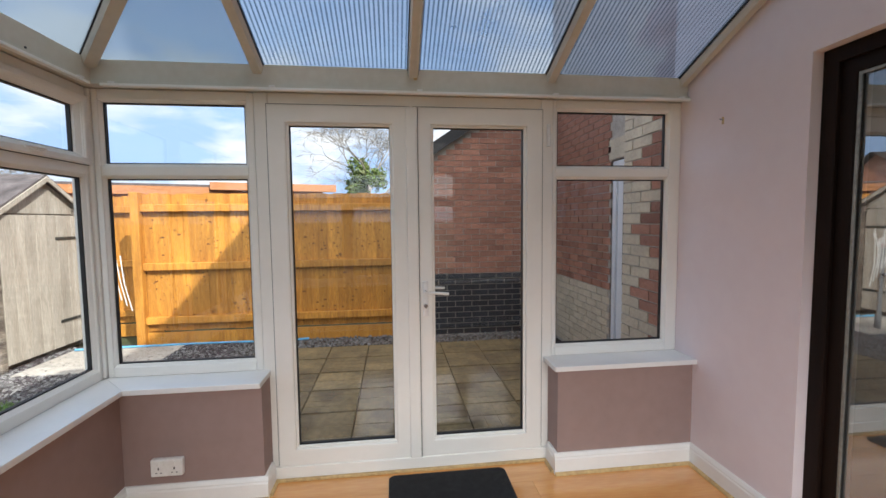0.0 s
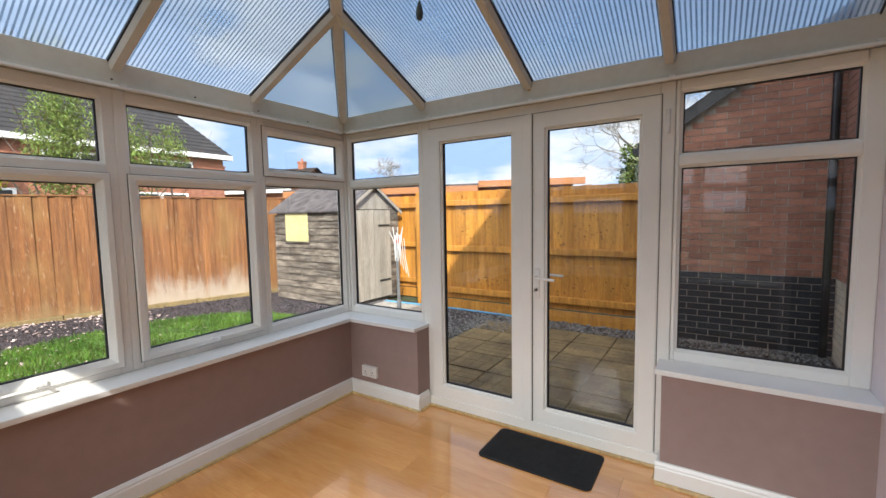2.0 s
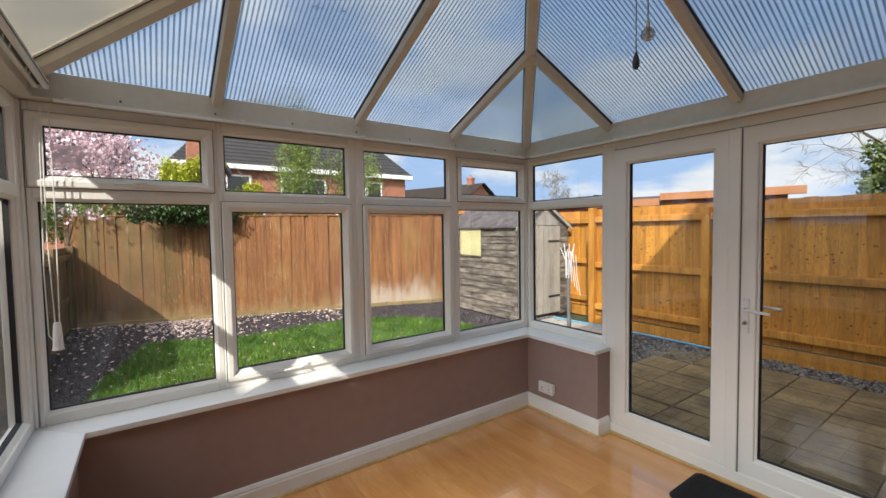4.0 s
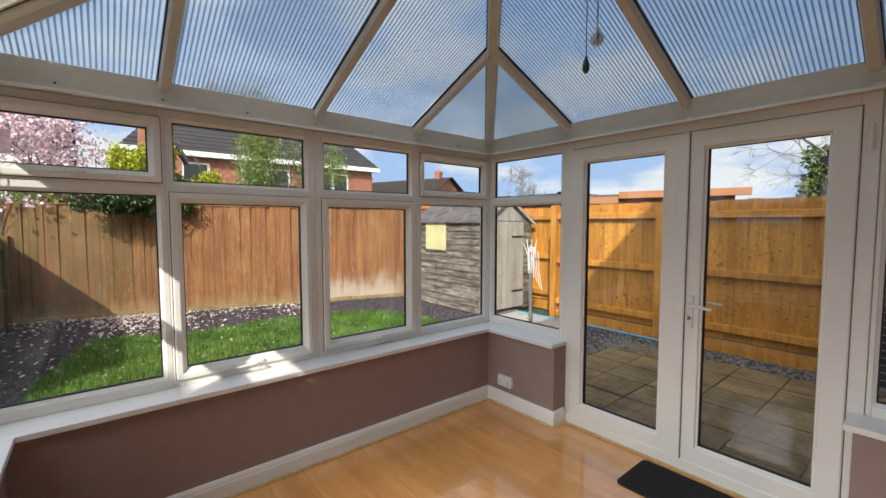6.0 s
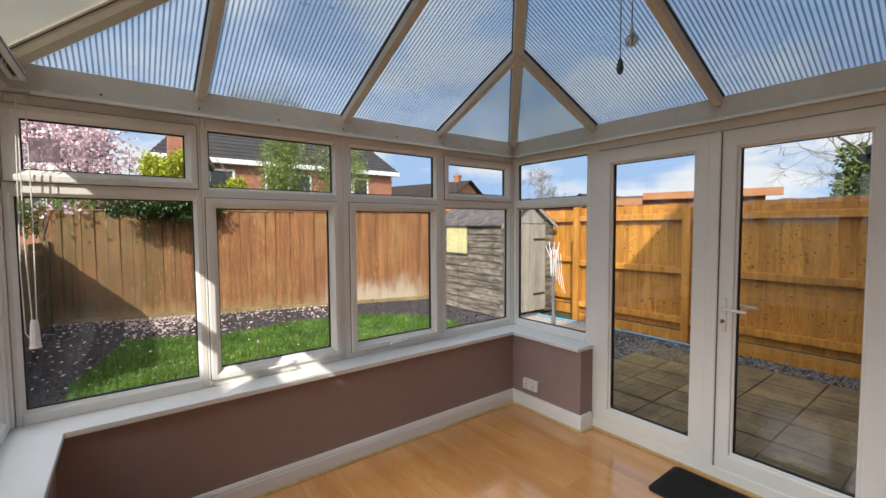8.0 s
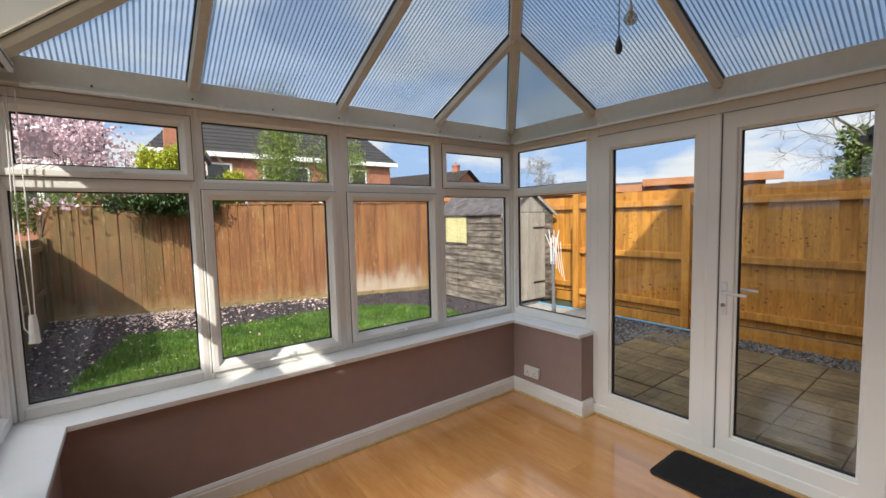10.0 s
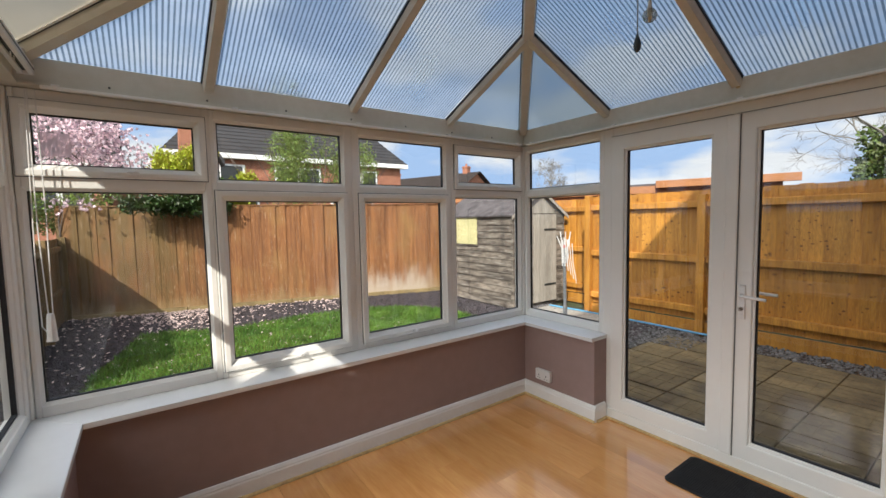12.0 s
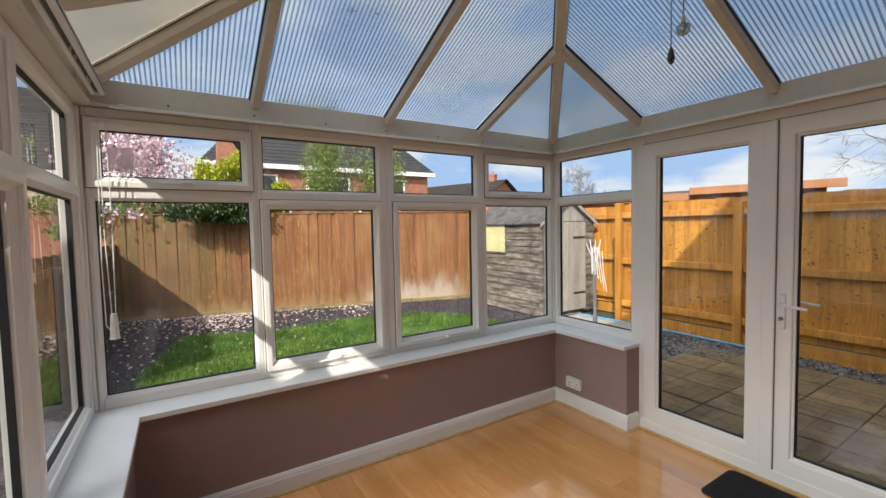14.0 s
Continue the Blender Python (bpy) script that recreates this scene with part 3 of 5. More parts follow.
# French doors
door = thing("door_1", (1.41, 0.18, 0.0), "closed pair of white plastic French doors with full glass", "french door", kind="structure")
bm = bmesh.new()
box(bm, 0.622, 0.69, 0.145, 0.225, 0, 2.04, NORTH, 0.005)
box(bm, 2.13, 2.198, 0.145, 0.225, 0, 2.04, NORTH, 0.005)
box(bm, 0.69, 2.13, 0.145, 0.225, 1.975, 2.04, NORTH, 0.005)
box(bm, 0.652, 2.176, 0.125, 0.225, -0.012, 0.075, NORTH, 0.005)
part("door_frame", bm, UPVC, door)
for u0, u1, main in ((0.684, 1.405, False), (1.43, 2.136, True)):
    bm = bmesh.new()
    ring(bm, u0, u1, 0.132, 0.205, 0.073, 1.981, 0.092, NORTH, 0.007)
    ring(bm, u0 + 0.09, u1 - 0.09, 0.146, 0.16, 0.163, 1.891, 0.014, NORTH, 0.004)
    leaf = part("door_leaf", bm, UPVC, door)
    bm = bmesh.new()
    ring(bm, u0 - 0.004, u1 + 0.004, 0.1435, 0.15, 0.0705, 1.985, 0.007, NORTH, 0)
    part("seal", bm, SEAL, leaf, "thin grey weather seal")
    pane("pane", NORTH, u0 + 0.1, u1 - 0.1, 0.172, 1.882, leaf, 0.18)
    if main:
        bm = bmesh.new()
        box(bm, 1.464, 1.494, 0.122, 0.133, 0.865, 1.055, NORTH, 0.004)
        part("lock_plate", bm, WHITEP, leaf, "white door handle backplate")
        bm = bmesh.new()
        tube(bm, [(1.479, 0.124, 1.0), (1.479, 0.085, 1.0), (1.495, 0.075, 1.0), (1.6, 0.078, 0.992)], 0.0095, 10, 0.008)
        part("door_handle", bm, WHITEP, leaf, "white lever door handle")
        bm = bmesh.new()
        tube(bm, [(1.479, 0.124, 0.925), (1.479, 0.108, 0.925)], 0.011, 12)
        box(bm, 1.477, 1.481, 0.085, 0.11, 0.915, 0.935)
        part("lock_cylinder", bm, CHROME, leaf, "lock cylinder with a key in it")
        bm = bmesh.new()
        tube(bm, [(1.479, 0.205, 1.0), (1.479, 0.25, 1.0), (1.6, 0.255, 0.995)], 0.0095, 10, 0.008)
        part("outer_handle", bm, WHITEP, leaf, "white outer lever handle")
part("hinge", tube(bmesh.new(), [(2.168, 0.128, 1.78), (2.168, 0.128, 1.9)], 0.011, 10), WHITEP, door, "white door hinge")
bm = bmesh.new()
box(bm, 1.385, 1.447, 0.118, 0.14, 0.075, 1.978, NORTH, 0.006)
part("meeting_cover", bm, UPVC, door)
part("seal", boxes((1.4465, 1.4505, 0.124, 0.133, 0.078, 1.975)), SEAL, door, "thin grey weather seal")
single("trim_threshold", boxes((0.67, 2.158, 0.108, 0.1245, 0.0, 0.015), bev=0.003), BEAD, "thin pine bead along the door threshold", kind="structure")

# ---- roof ----
EZ, RZ = 2.155, 2.815
CY = -LEN / 2
EAVE = 0.13
AX = -EAVE + (EAVE - CY)
SL = (RZ - EZ) / (EAVE - CY)
roof = thing("roof_1", (1.4, CY, EZ), "hipped conservatory roof of clear ribbed polycarbonate and aged white bars", "roof", kind="structure")
for nm, M, u0, u1 in (("eaves_west", WEST, -0.25, LEN + 0.25), ("eaves_north", NORTH, -0.0995, WID), ("eaves_south", SOUTH, -0.0995, WID)):
    bm = bmesh.new()
    box(bm, u0, u1, 0.10, 0.25, 2.043, EZ + 0.006, M, 0.004)
    box(bm, u0 + (0.15 if nm == "eaves_west" else 0), u1 - (0.15 if nm == "eaves_west" else 0), 0.088, 0.102, 2.043, 2.058, M, 0.003)
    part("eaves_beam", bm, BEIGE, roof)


def bar(name, a, b, w=0.055, h=0.05, over=0.012):
    """A glazing bar under the sheets, with a chamfered inner face and dark gaskets beside it."""
    a, b = Vector(a), Vector(b)
    t = (b - a).normalized()
    s = t.cross(Vector((0, 0, 1))).normalized()
    n = s.cross(t)
    prof = [(-w / 2, 0.012), (w / 2, 0.012), (w / 2, -h * 0.6), (w / 2 - 0.008, -h), (-w / 2 + 0.008, -h), (-w / 2, -h * 0.6)]
    bm = bmesh.new()
    prism(bm, [a + s * p + n * q for p, q in prof], b - a)
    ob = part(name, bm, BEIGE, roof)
    bm = bmesh.new()
    for sg in (-1, 1):
        prism(bm, [a + s * (sg * w / 2 + p) + n * q for p, q in ((-0.004, -0.002), (0.006, -0.002), (0.006, -0.014), (-0.004, -0.014))], b - a)
    part("gasket", bm, GASKET, ob, "thin black rubber gasket")


def roof_z(dist):
    return EZ + dist * SL


HW = EAVE - CY
NR = [0.66, 1.43, 2.17]
bar("hip_bar", (-EAVE, EAVE, roof_z(0)), (AX, CY, roof_z(HW)), 0.065)
bar("hip_bar", (-EAVE, -LEN - EAVE, roof_z(0)), (AX, CY, roof_z(HW)), 0.065)
hip_a, hip_b = Vector((-EAVE, -LEN - EAVE, roof_z(0))), Vector((AX, CY, roof_z(HW)))
hip_s = (hip_b - hip_a).cross(Vector((0, 0, 1))).normalized()
bm = bmesh.new()
prism(bm, [hip_a + hip_s * p + Vector((0, 0, q)) for p, q in ((0.038, -0.004), (0.052, -0.004), (0.05, -0.016), (0.04, -0.016))], hip_b - hip_a)
part("foam_strip", bm, WHITEP, roof, "white foam sealing strip beside the hip bar")
bm = bmesh.new()
box(bm, AX - 0.03, WID, CY - 0.05, CY + 0.05, roof_z(HW) - 0.06, roof_z(HW) + 0.05, ID, 0.01)
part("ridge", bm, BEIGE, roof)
for x in NR:
    run = min(x + EAVE, HW)
    for sg in (1, -1):
        y0 = EAVE if sg > 0 else -LEN - EAVE
        bar("glazing_bar", (x, y0, roof_z(0)), (x, y0 - sg * run, roof_z(run)))
for y in (-0.66, CY, -2.19):
    run = min(EAVE - y, y + LEN + EAVE)
    bar("glazing_bar", (-EAVE, y, roof_z(0)), (-EAVE + run, y, roof_z(run)))
for sg in (1, -1):
    y0 = EAVE if sg > 0 else -LEN - EAVE
    bar("wall_bar", (WID - 0.028, y0, roof_z(0)), (WID - 0.028, CY, roof_z(HW)), 0.05, 0.05)


def sheet(span, place, plain=False, tan_sheet=False):
    """One ribbed sheet between two bars: span is (s0, s1) along the eaves, place maps (s, run) to the world; it stops at the hips or ridge."""
    s0, s1, lim = span
    cut = sorted({s0, s1, *[c for c in (HW, lim - HW) if s0 < c < s1 and lim < 90]})
    top = lambda s: min(HW, s, lim - s)
    bm = bmesh.new()
    low = [place(s, 0) for s in cut]
    high = [place(s, max(0.0, top(s))) for s in reversed(cut)]
    pts = []
    for p in low + high:
        if not pts or (Vector(p) - Vector(pts[-1])).length > 1e-4:
            pts.append(p)
    if (Vector(pts[0]) - Vector(pts[-1])).length < 1e-4:
        pts.pop()
    quad(bm, *pts)
    ob = part("roof_panel", bm, POLYD if tan_sheet else POLYC if plain else POLY, roof, "tan-tinted polycarbonate roof sheet" if tan_sheet else "ribbed clear polycarbonate roof sheet")
    if plain or tan_sheet:
        return
    bm = bmesh.new()
    s = s0 + 0.012
    while s < s1:
        e = top(s)
        if e > 0.05:
            up = Vector((0, 0, -0.003))
            a0, b0, b1, a1 = (Vector(place(q, w)) + up for q, w in ((s - 0.0042, 0.0), (s - 0.0042, e), (s + 0.0042, e), (s + 0.0042, 0.0)))
            quad(bm, a0, b0, b1, a1)
        s += 0.0205
    if bm.faces:
        tagged(part("ribs", bm, RIB, ob, "fine grey inner ribs"), kind="stuff")


northmap = lambda s, r: (-EAVE + s, EAVE - r, roof_z(r))
southmap = lambda s, r: (-EAVE + s, -LEN - EAVE + r, roof_z(r))
westmap = lambda s, r: (-EAVE + r, EAVE - s, roof_z(r))
edges = [0] + [x + EAVE for x in NR] + [WID + EAVE]
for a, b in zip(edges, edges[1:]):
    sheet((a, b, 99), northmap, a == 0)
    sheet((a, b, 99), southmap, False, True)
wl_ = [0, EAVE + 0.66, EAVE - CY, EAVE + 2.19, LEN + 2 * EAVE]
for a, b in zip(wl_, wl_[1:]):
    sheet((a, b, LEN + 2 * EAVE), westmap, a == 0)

# ---- things indoors ----
def blind_rail(M, u0, u1):
    r = thing("blind_rail", M @ Vector(((u0 + u1) / 2, 0.07, 2.03)), "slim white blind track under the eaves beam, without its slats", "blind rail", "blind tracks")
    part("track", boxes((u0, u1, 0.066, 0.092, 2.028, 2.042), M=M, bev=0.003), UPVC, r)
    n = max(2, int((u1 - u0) / 0.7))
    for i in range(n + 1):
        u = u0 + 0.05 + (u1 - u0 - 0.1) * i / n
        part("bracket", boxes((u - 0.014, u + 0.014, 0.064, 0.0995, 2.0425, 2.05), M=M, bev=0.002), WHITEP, r)


blind_rail(WEST, -0.05, LEN + 0.02)
blind_rail(NORTH, -0.04, WID - 0.005)


def blind_headrail(M, u0, u1):
    """The deep vertical-blind headrail: two lips with a dark slot, end cap, clips and a few bare carrier hooks."""
    r = thing("blind_headrail", M @ Vector(((u0 + u1) / 2, 0.06, 2.1)), "white vertical blind headrail with dark slots, its slats removed", "blind rail")
    part("track", boxes((u0, u1, 0.03, 0.047, 2.074, 2.112), (u0, u1, 0.063, 0.08, 2.074, 2.112), (u0, u1, 0.047, 0.063, 2.098, 2.112), M=M, bev=0.003), WHITEP, r)
    part("slot", boxes((u0 + 0.01, u1 - 0.002, 0.0475, 0.0625, 2.084, 2.0975), M=M), DARKP, r, "dark carrier slot")
    part("groove", boxes((u0 + 0.004, u1 - 0.004, 0.0275, 0.0296, 2.09, 2.096), M=M), DARKP, r, "dark groove line")
    part("end_cap", boxes((u0 - 0.006, u0 - 0.0005, 0.028, 0.082, 2.072, 2.114), M=M, bev=0.002), WHITEP, r)
    for i in range(4):
        u = u0 + 0.18 + i * 0.75
        part("bracket", boxes((u - 0.02, u + 0.02, 0.026, 0.0995, 2.1125, 2.118), M=M, bev=0.002), WHITEP, r)
    for u in (0.14, 0.19, 0.42, 0.5):
        part("carrier_hook", tube(bmesh.new(), [(u, 0.055, 2.09), (u, 0.055, 2.068), (u + 0.006, 0.055, 2.06), (u + 0.012, 0.055, 2.066)], 0.0025, 6, None, M), WHITEP, r)


blind_headrail(SOUTH, -0.05, WID - 0.006)


def blind_cord(M, u, d):
    c = thing("cord_pull", M @ Vector((u, d, 2.02)), "white looped blind cord with a plastic weight", "cord pull")
    bm = bmesh.new()
    tube(bm, [(u - 0.012, d, 2.02), (u - 0.014, d, 1.5), (u - 0.008, d, 1.06)], 0.0022, 6, None, M)
    tube(bm, [(u + 0.012, d, 2.02), (u + 0.016, d, 1.45), (u + 0.006, d, 1.06)], 0.0022, 6, None, M)
    tube(bm, [(u + 0.02, d + 0.01, 2.02), (u + 0.034, d + 0.01, 1.3), (u + 0.03, d + 0.01, 1.02), (u + 0.012, d, 0.99)], 0.0022, 6, None, M)
    part("cord", bm, WHITEP, c)
    bm = bmesh.new()
    tube(bm, [(u, d, 1.075), (u, d, 1.06), (u, d, 1.02), (u, d, 0.965), (u, d, 0.955)], 0.012, 10, 0.022, M)
    part("weight", bm, WHITEP, c, "white plastic cord weight")


blind_cord(WEST, 2.85, 0.085)

PX, TX = 1.761, 1.728
CRYSTAL = pane_material("clear_crystal", (0.78, 0.80, 0.78), 0.25, 0.05, white=(0.6, 0.56, 0.45), boost=0.12)
pend = thing("pendant_light", (PX, CY, roof_z(HW) - 0.06), "clear faceted glass ball on a thin cord from the ridge", "light")
part("cord", tube(bmesh.new(), [(PX, CY, roof_z(HW) - 0.05), (PX, CY, 2.0)], 0.0018, 6), CORD, pend)
part("holder", tube(bmesh.new(), [(PX, CY, 2.003), (PX, CY, 1.984)], 0.004, 10, 0.006), WHITEP, pend)
bm = bmesh.new()
bmesh.ops.create_icosphere(bm, subdivisions=2, radius=0.0185, matrix=Matrix.Translation((PX, CY, 1.966)))
part("ball", bm, CRYSTAL, pend, "clear faceted glass ball")
part("core", tube(bmesh.new(), [(PX, CY, 1.984), (PX, CY, 1.966), (PX, CY, 1.952)], 0.007, 8, 0.004), FROST, pend, "small frosted core")
pull = thing("pull_cord", (TX, CY, roof_z(HW) - 0.06), "thin pull cord with a dark blue-grey plastic toggle", "pull cord")
part("cord", tube(bmesh.new(), [(TX, CY, roof_z(HW) - 0.05), (TX, CY, 1.93)], 0.0016, 6), CORD, pull)
bm = bmesh.new()
prof = ((1.932, 0.002), (1.925, 0.0045), (1.912, 0.0085), (1.9, 0.010), (1.89, 0.008), (1.884, 0.003))
rings = [[bm.verts.new((TX + r * math.cos(k * math.tau / 12), CY + r * math.sin(k * math.tau / 12), z)) for k in range(12)] for z, r in prof]
for p, q in zip(rings, rings[1:]):
    for k in range(12):
        bm.faces.new((p[k], p[(k + 1) % 12], q[(k + 1) % 12], q[k]))
bm.faces.new(rings[0])
bm.faces.new(rings[-1][::-1])
part("toggle", bm, mat("blue_grey_plastic", (0.06, 0.085, 0.1), 0.35, 0.1), pull, "dark teardrop toggle")

sock = thing("wall_socket", (0.205, 0, 0.205), "white double plug socket on the dwarf wall", "socket")
part("plate", boxes((0.135, 0.28, -0.03, -0.001, 0.165, 0.25), bev=0.006), WHITEP, sock)
for u in (0.172, 0.243):
    part("switch", boxes((u - 0.006, u + 0.006, -0.0345, -0.029, 0.222, 0.24), bev=0.002), WHITEP, sock)
    part("pin_hole", boxes((u - 0.003, u + 0.003, -0.0308, -0.029, 0.2, 0.212)), GASKET, sock)
    part("pin_hole", boxes((u - 0.014, u - 0.007, -0.0308, -0.029, 0.183, 0.187)), GASKET, sock)
    part("pin_hole", boxes((u + 0.007, u + 0.014, -0.0308, -0.029, 0.183, 0.187)), GASKET, sock)

mat_ob = thing("door_mat", (1.65, -0.13, 0.0), "black ribbed rubber-backed door mat on the laminate floor", "door mat")
MR = 0.035
corner = [(cx + MR * math.cos(a0 + k * math.pi / 12), cy + MR * math.sin(a0 + k * math.pi / 12), 0.001) for cx, cy, a0 in ((1.865, 0.045, 0.0), (1.3, 0.045, math.pi / 2), (1.3, -0.24, math.pi), (1.865, -0.24, 1.5 * math.pi)) for k in range(7)]
bm = prism(bmesh.new(), corner, (0, 0, 0.007))
part("mat_base", bm, MAT_BLACK, mat_ob)
bm = bmesh.new()
for k in range(54):
    x = 1.285 + k * 0.0112
    box(bm, x, x + 0.006, -0.255, 0.06, 0.0078, 0.0105)
tagged(part("rib", bm, MAT_BLACK, mat_ob, "fine raised ribs"), kind="stuff")

hook = thing("picture_hook", (WID, -0.16, 1.87), "small rusty picture hook in the mauve wall", "hook")
part("nail", tube(bmesh.new(), [(WID, -0.16, 1.87), (WID - 0.02, -0.16, 1.875)], 0.003, 6), CORD, hook)
part("plate", boxes((WID - 0.004, WID, -0.165, -0.155, 1.85, 1.885)), BEAD, hook)

sticker = bmesh.new()
quad(sticker, (-0.178, -2.85, 1.76), (-0.178, -2.745, 1.76), (-0.178, -2.745, 1.865), (-0.178, -2.85, 1.865))
single("window_sticker", sticker, pane_material("faded_sticker", (0.75, 0.62, 0.62), 0.45, 0.4, (0.7, 0.55, 0.56)), "faded pale square sticker on the window glass", "sticker")
for k in range(7):
    y = -0.25 - k * 0.39
    part("screw", tube(bmesh.new(), [(-0.1, y, 2.072), (-0.097, y, 2.072)], 0.005, 8), DARKP, roof, "small dark screw head")
part("screw_cap", tube(bmesh.new(), [(1.44, 0.1, 2.115), (1.44, 0.096, 2.115)], 0.011, 10), BEAD, roof, "stained screw cap")

# sliding patio door of the house
pd = thing("door_2", (3.05, -1.5, 0.0), "dark brown sliding patio door with reflective glass", "patio door", kind="structure")
bm = bmesh.new()
ring(bm, OP0, OP1, 0.048, 0.163, 0.0, OPZ, 0.06, EAST, 0.004)
part("door_frame", bm, BROWNUPVC, pd)
for u0, u1, d0 in ((OP0 + 0.045, 1.56, 0.066), (1.48, OP1 - 0.045, 0.112)):
    bm = bmesh.new()
    ring(bm, u0, u1, d0, d0 + 0.04, 0.045, OPZ - 0.045, 0.068, EAST, 0.005)
    lf = part("sliding_leaf", bm, BROWNUPVC, pd)
    bm = bmesh.new()
    ring(bm, u0 + 0.0685, u1 - 0.0685, d0 + 0.005, d0 + 0.012, 0.1135, OPZ - 0.1135, 0.012, EAST, 0.002)
    part("glazing_strip", bm, SPACER, lf, "grey metal strip round the glass")
    pane("pane", EAST, u0 + 0.069, u1 - 0.069, 0.114, OPZ - 0.114, lf, d0 + 0.02, DGLASS)

# ---- garden ground ----
bm = bmesh.new()
quad(bm, (-900, -900, GZ - 0.05), (900, -900, GZ - 0.05), (900, 900, GZ - 0.05), (-900, 900, GZ - 0.05))
single("ground", bm, FARGROUND, "rough ground reaching to the horizon", kind="structure")
single("ground_bed", boxes((-8.0, -0.26, -4.2, 3.6, GZ - 0.04, GZ - 0.012)), SOIL, "dark soil bed under slate chips", kind="structure")
single("ground_gravel", boxes((-0.25, 3.44, 0.25, 3.55, GZ - 0.04, GZ - 0.03)), SOIL, "dark base under the patio and gravel", kind="structure")
rng = np.random.default_rng(4)
FENCE = lambda y: -6.1 + 0.29 * y


def in_poly(x, y, poly):
    c = False
    for (x0, y0), (x1, y1) in zip(poly, poly[1:] + poly[:1]):
        if (y0 > y) != (y1 > y) and x < (x1 - x0) * (y - y0) / (y1 - y0) + x0:
            c = not c
    return c


LAWN_EDGE = [(-3.0, 1.8), (-3.7, 1.7), (-4.35, 1.2), (-4.6, 0.6), (-4.72, -0.4), (-4.55, -1.6), (-4.95, -2.2), (-5.05, -2.6), (-3.75, -2.9), (-3.25, -3.05), (-1.5, -3.05), (-0.7, -2.6), (-0.7, 1.2), (-1.6, 1.75)]
bm = bmesh.new()
prism(bm, [(x, y, GZ - 0.03) for x, y in LAWN_EDGE], (0, 0, 0.028))
single("lawn_soil", bm, LAWN, "earth under the lawn", kind="structure")


def scatter(n, x0, x1, y0, y1, keep):
    out = []
    while len(out) < n:
        p = rng.uniform((x0, y0), (x1, y1), (4000, 2))
        out += [q for q in p if keep(q[0], q[1])]
    return np.array(out[:n])


def blades(n):
    p = scatter(n, -5.1, -0.7, -3.05, 1.8, lambda x, y: in_poly(x, y, LAWN_EDGE))
    v, f = [], []
    for x, y in p:
        a = rng.uniform(0, math.tau)
        h = rng.uniform(0.03, 0.075)
        w = rng.uniform(0.003, 0.006)
        lx, ly = rng.normal(0, 0.025, 2)
        c, s_ = math.cos(a) * w, math.sin(a) * w
        i = len(v)
        v += [(x - c, y - s_, GZ), (x + c, y + s_, GZ), (x + c * 0.6 + lx * 0.4, y + s_ * 0.6 + ly * 0.4, GZ + h * 0.6), (x - c * 0.6 + lx * 0.4, y - s_ * 0.6 + ly * 0.4, GZ + h * 0.6), (x + lx, y + ly, GZ + h)]
        f += [(i, i + 1, i + 2, i + 3), (i + 3, i + 2, i + 4)]
    return v, f


v, f = blades(60000)
cloud("grass", v, f, GRASS, None, "bright green short lawn grass", "grass", "stuff")


def chips(pts, size, flat, z):
    v, f = [], []
    for x, y in pts:
        s_ = size * rng.uniform(0.5, 1.5)
        R = Euler((rng.normal(0, 0.35), rng.normal(0, 0.35), rng.uniform(0, 6.28))).to_matrix()
        a, b, c = s_ * rng.uniform(0.7, 1.3), s_ * rng.uniform(0.5, 1.0), s_ * flat * rng.uniform(0.6, 1.4)
        i = len(v)
        for q in ((-a, -b, 0), (a, -b * 0.7, 0), (a * 0.8, b, 0), (-a * 0.9, b * 0.8, 0), (-a * 0.7, -b * 0.8, c), (a * 0.8, -b * 0.5, c), (a * 0.6, b * 0.8, c), (-a * 0.7, b * 0.6, c)):
            w = R @ Vector(q)
            v.append((x + w.x, y + w.y, z + w.z))
        f += [(i + 4, i + 5, i + 6, i + 7), (i, i + 1, i + 5, i + 4), (i + 1, i + 2, i + 6, i + 5), (i + 2, i + 3, i + 7, i + 6), (i + 3, i, i + 4, i + 7)]
    return v, f


bedp = scatter(26000, -7.2, -0.6, -3.9, 3.4, lambda x, y: x > FENCE(y) + 0.05 and not in_poly(x, y, LAWN_EDGE))
cloud("slate_chips", *chips(bedp, 0.017, 0.5, GZ - 0.008), CHIPS, None, "dark purple-grey slate chippings round the lawn", "chippings", "stuff")
pet = scatter(1500, -7.1, -2.2, -3.6, 0.8, lambda x, y: x > FENCE(y) + 0.05 and (rng.random() < (0.06 if in_poly(x, y, LAWN_EDGE) else max(0.03, math.exp(-(x - FENCE(y)) / 0.9) * (1.0 if -2.6 < y < -1.3 else 0.3)))))
cloud("petals", *chips(pet, 0.017, 0.25, GZ + 0.012), PETAL, None, "pale pink fallen magnolia petals scattered on the bed", "petals", "stuff")
gp = scatter(15000, -3.0, 3.4, 0.3, 3.48, lambda x, y: (x < -0.35 or y > 3.06 or (x < 0.1 and y > 2.6)) and not (-2.7 > x))
cloud("gravel", *chips(gp, 0.011, 0.8, GZ - 0.006), GRAVEL, None, "blue-grey gravel strip along the fence", "gravel", "stuff")
single("concrete_pad", boxes((-2.55, -1.3, 2.5, 3.4, GZ - 0.03, GZ + 0.012), bev=0.006), CONC, "worn concrete pad beside the shed", "pad")


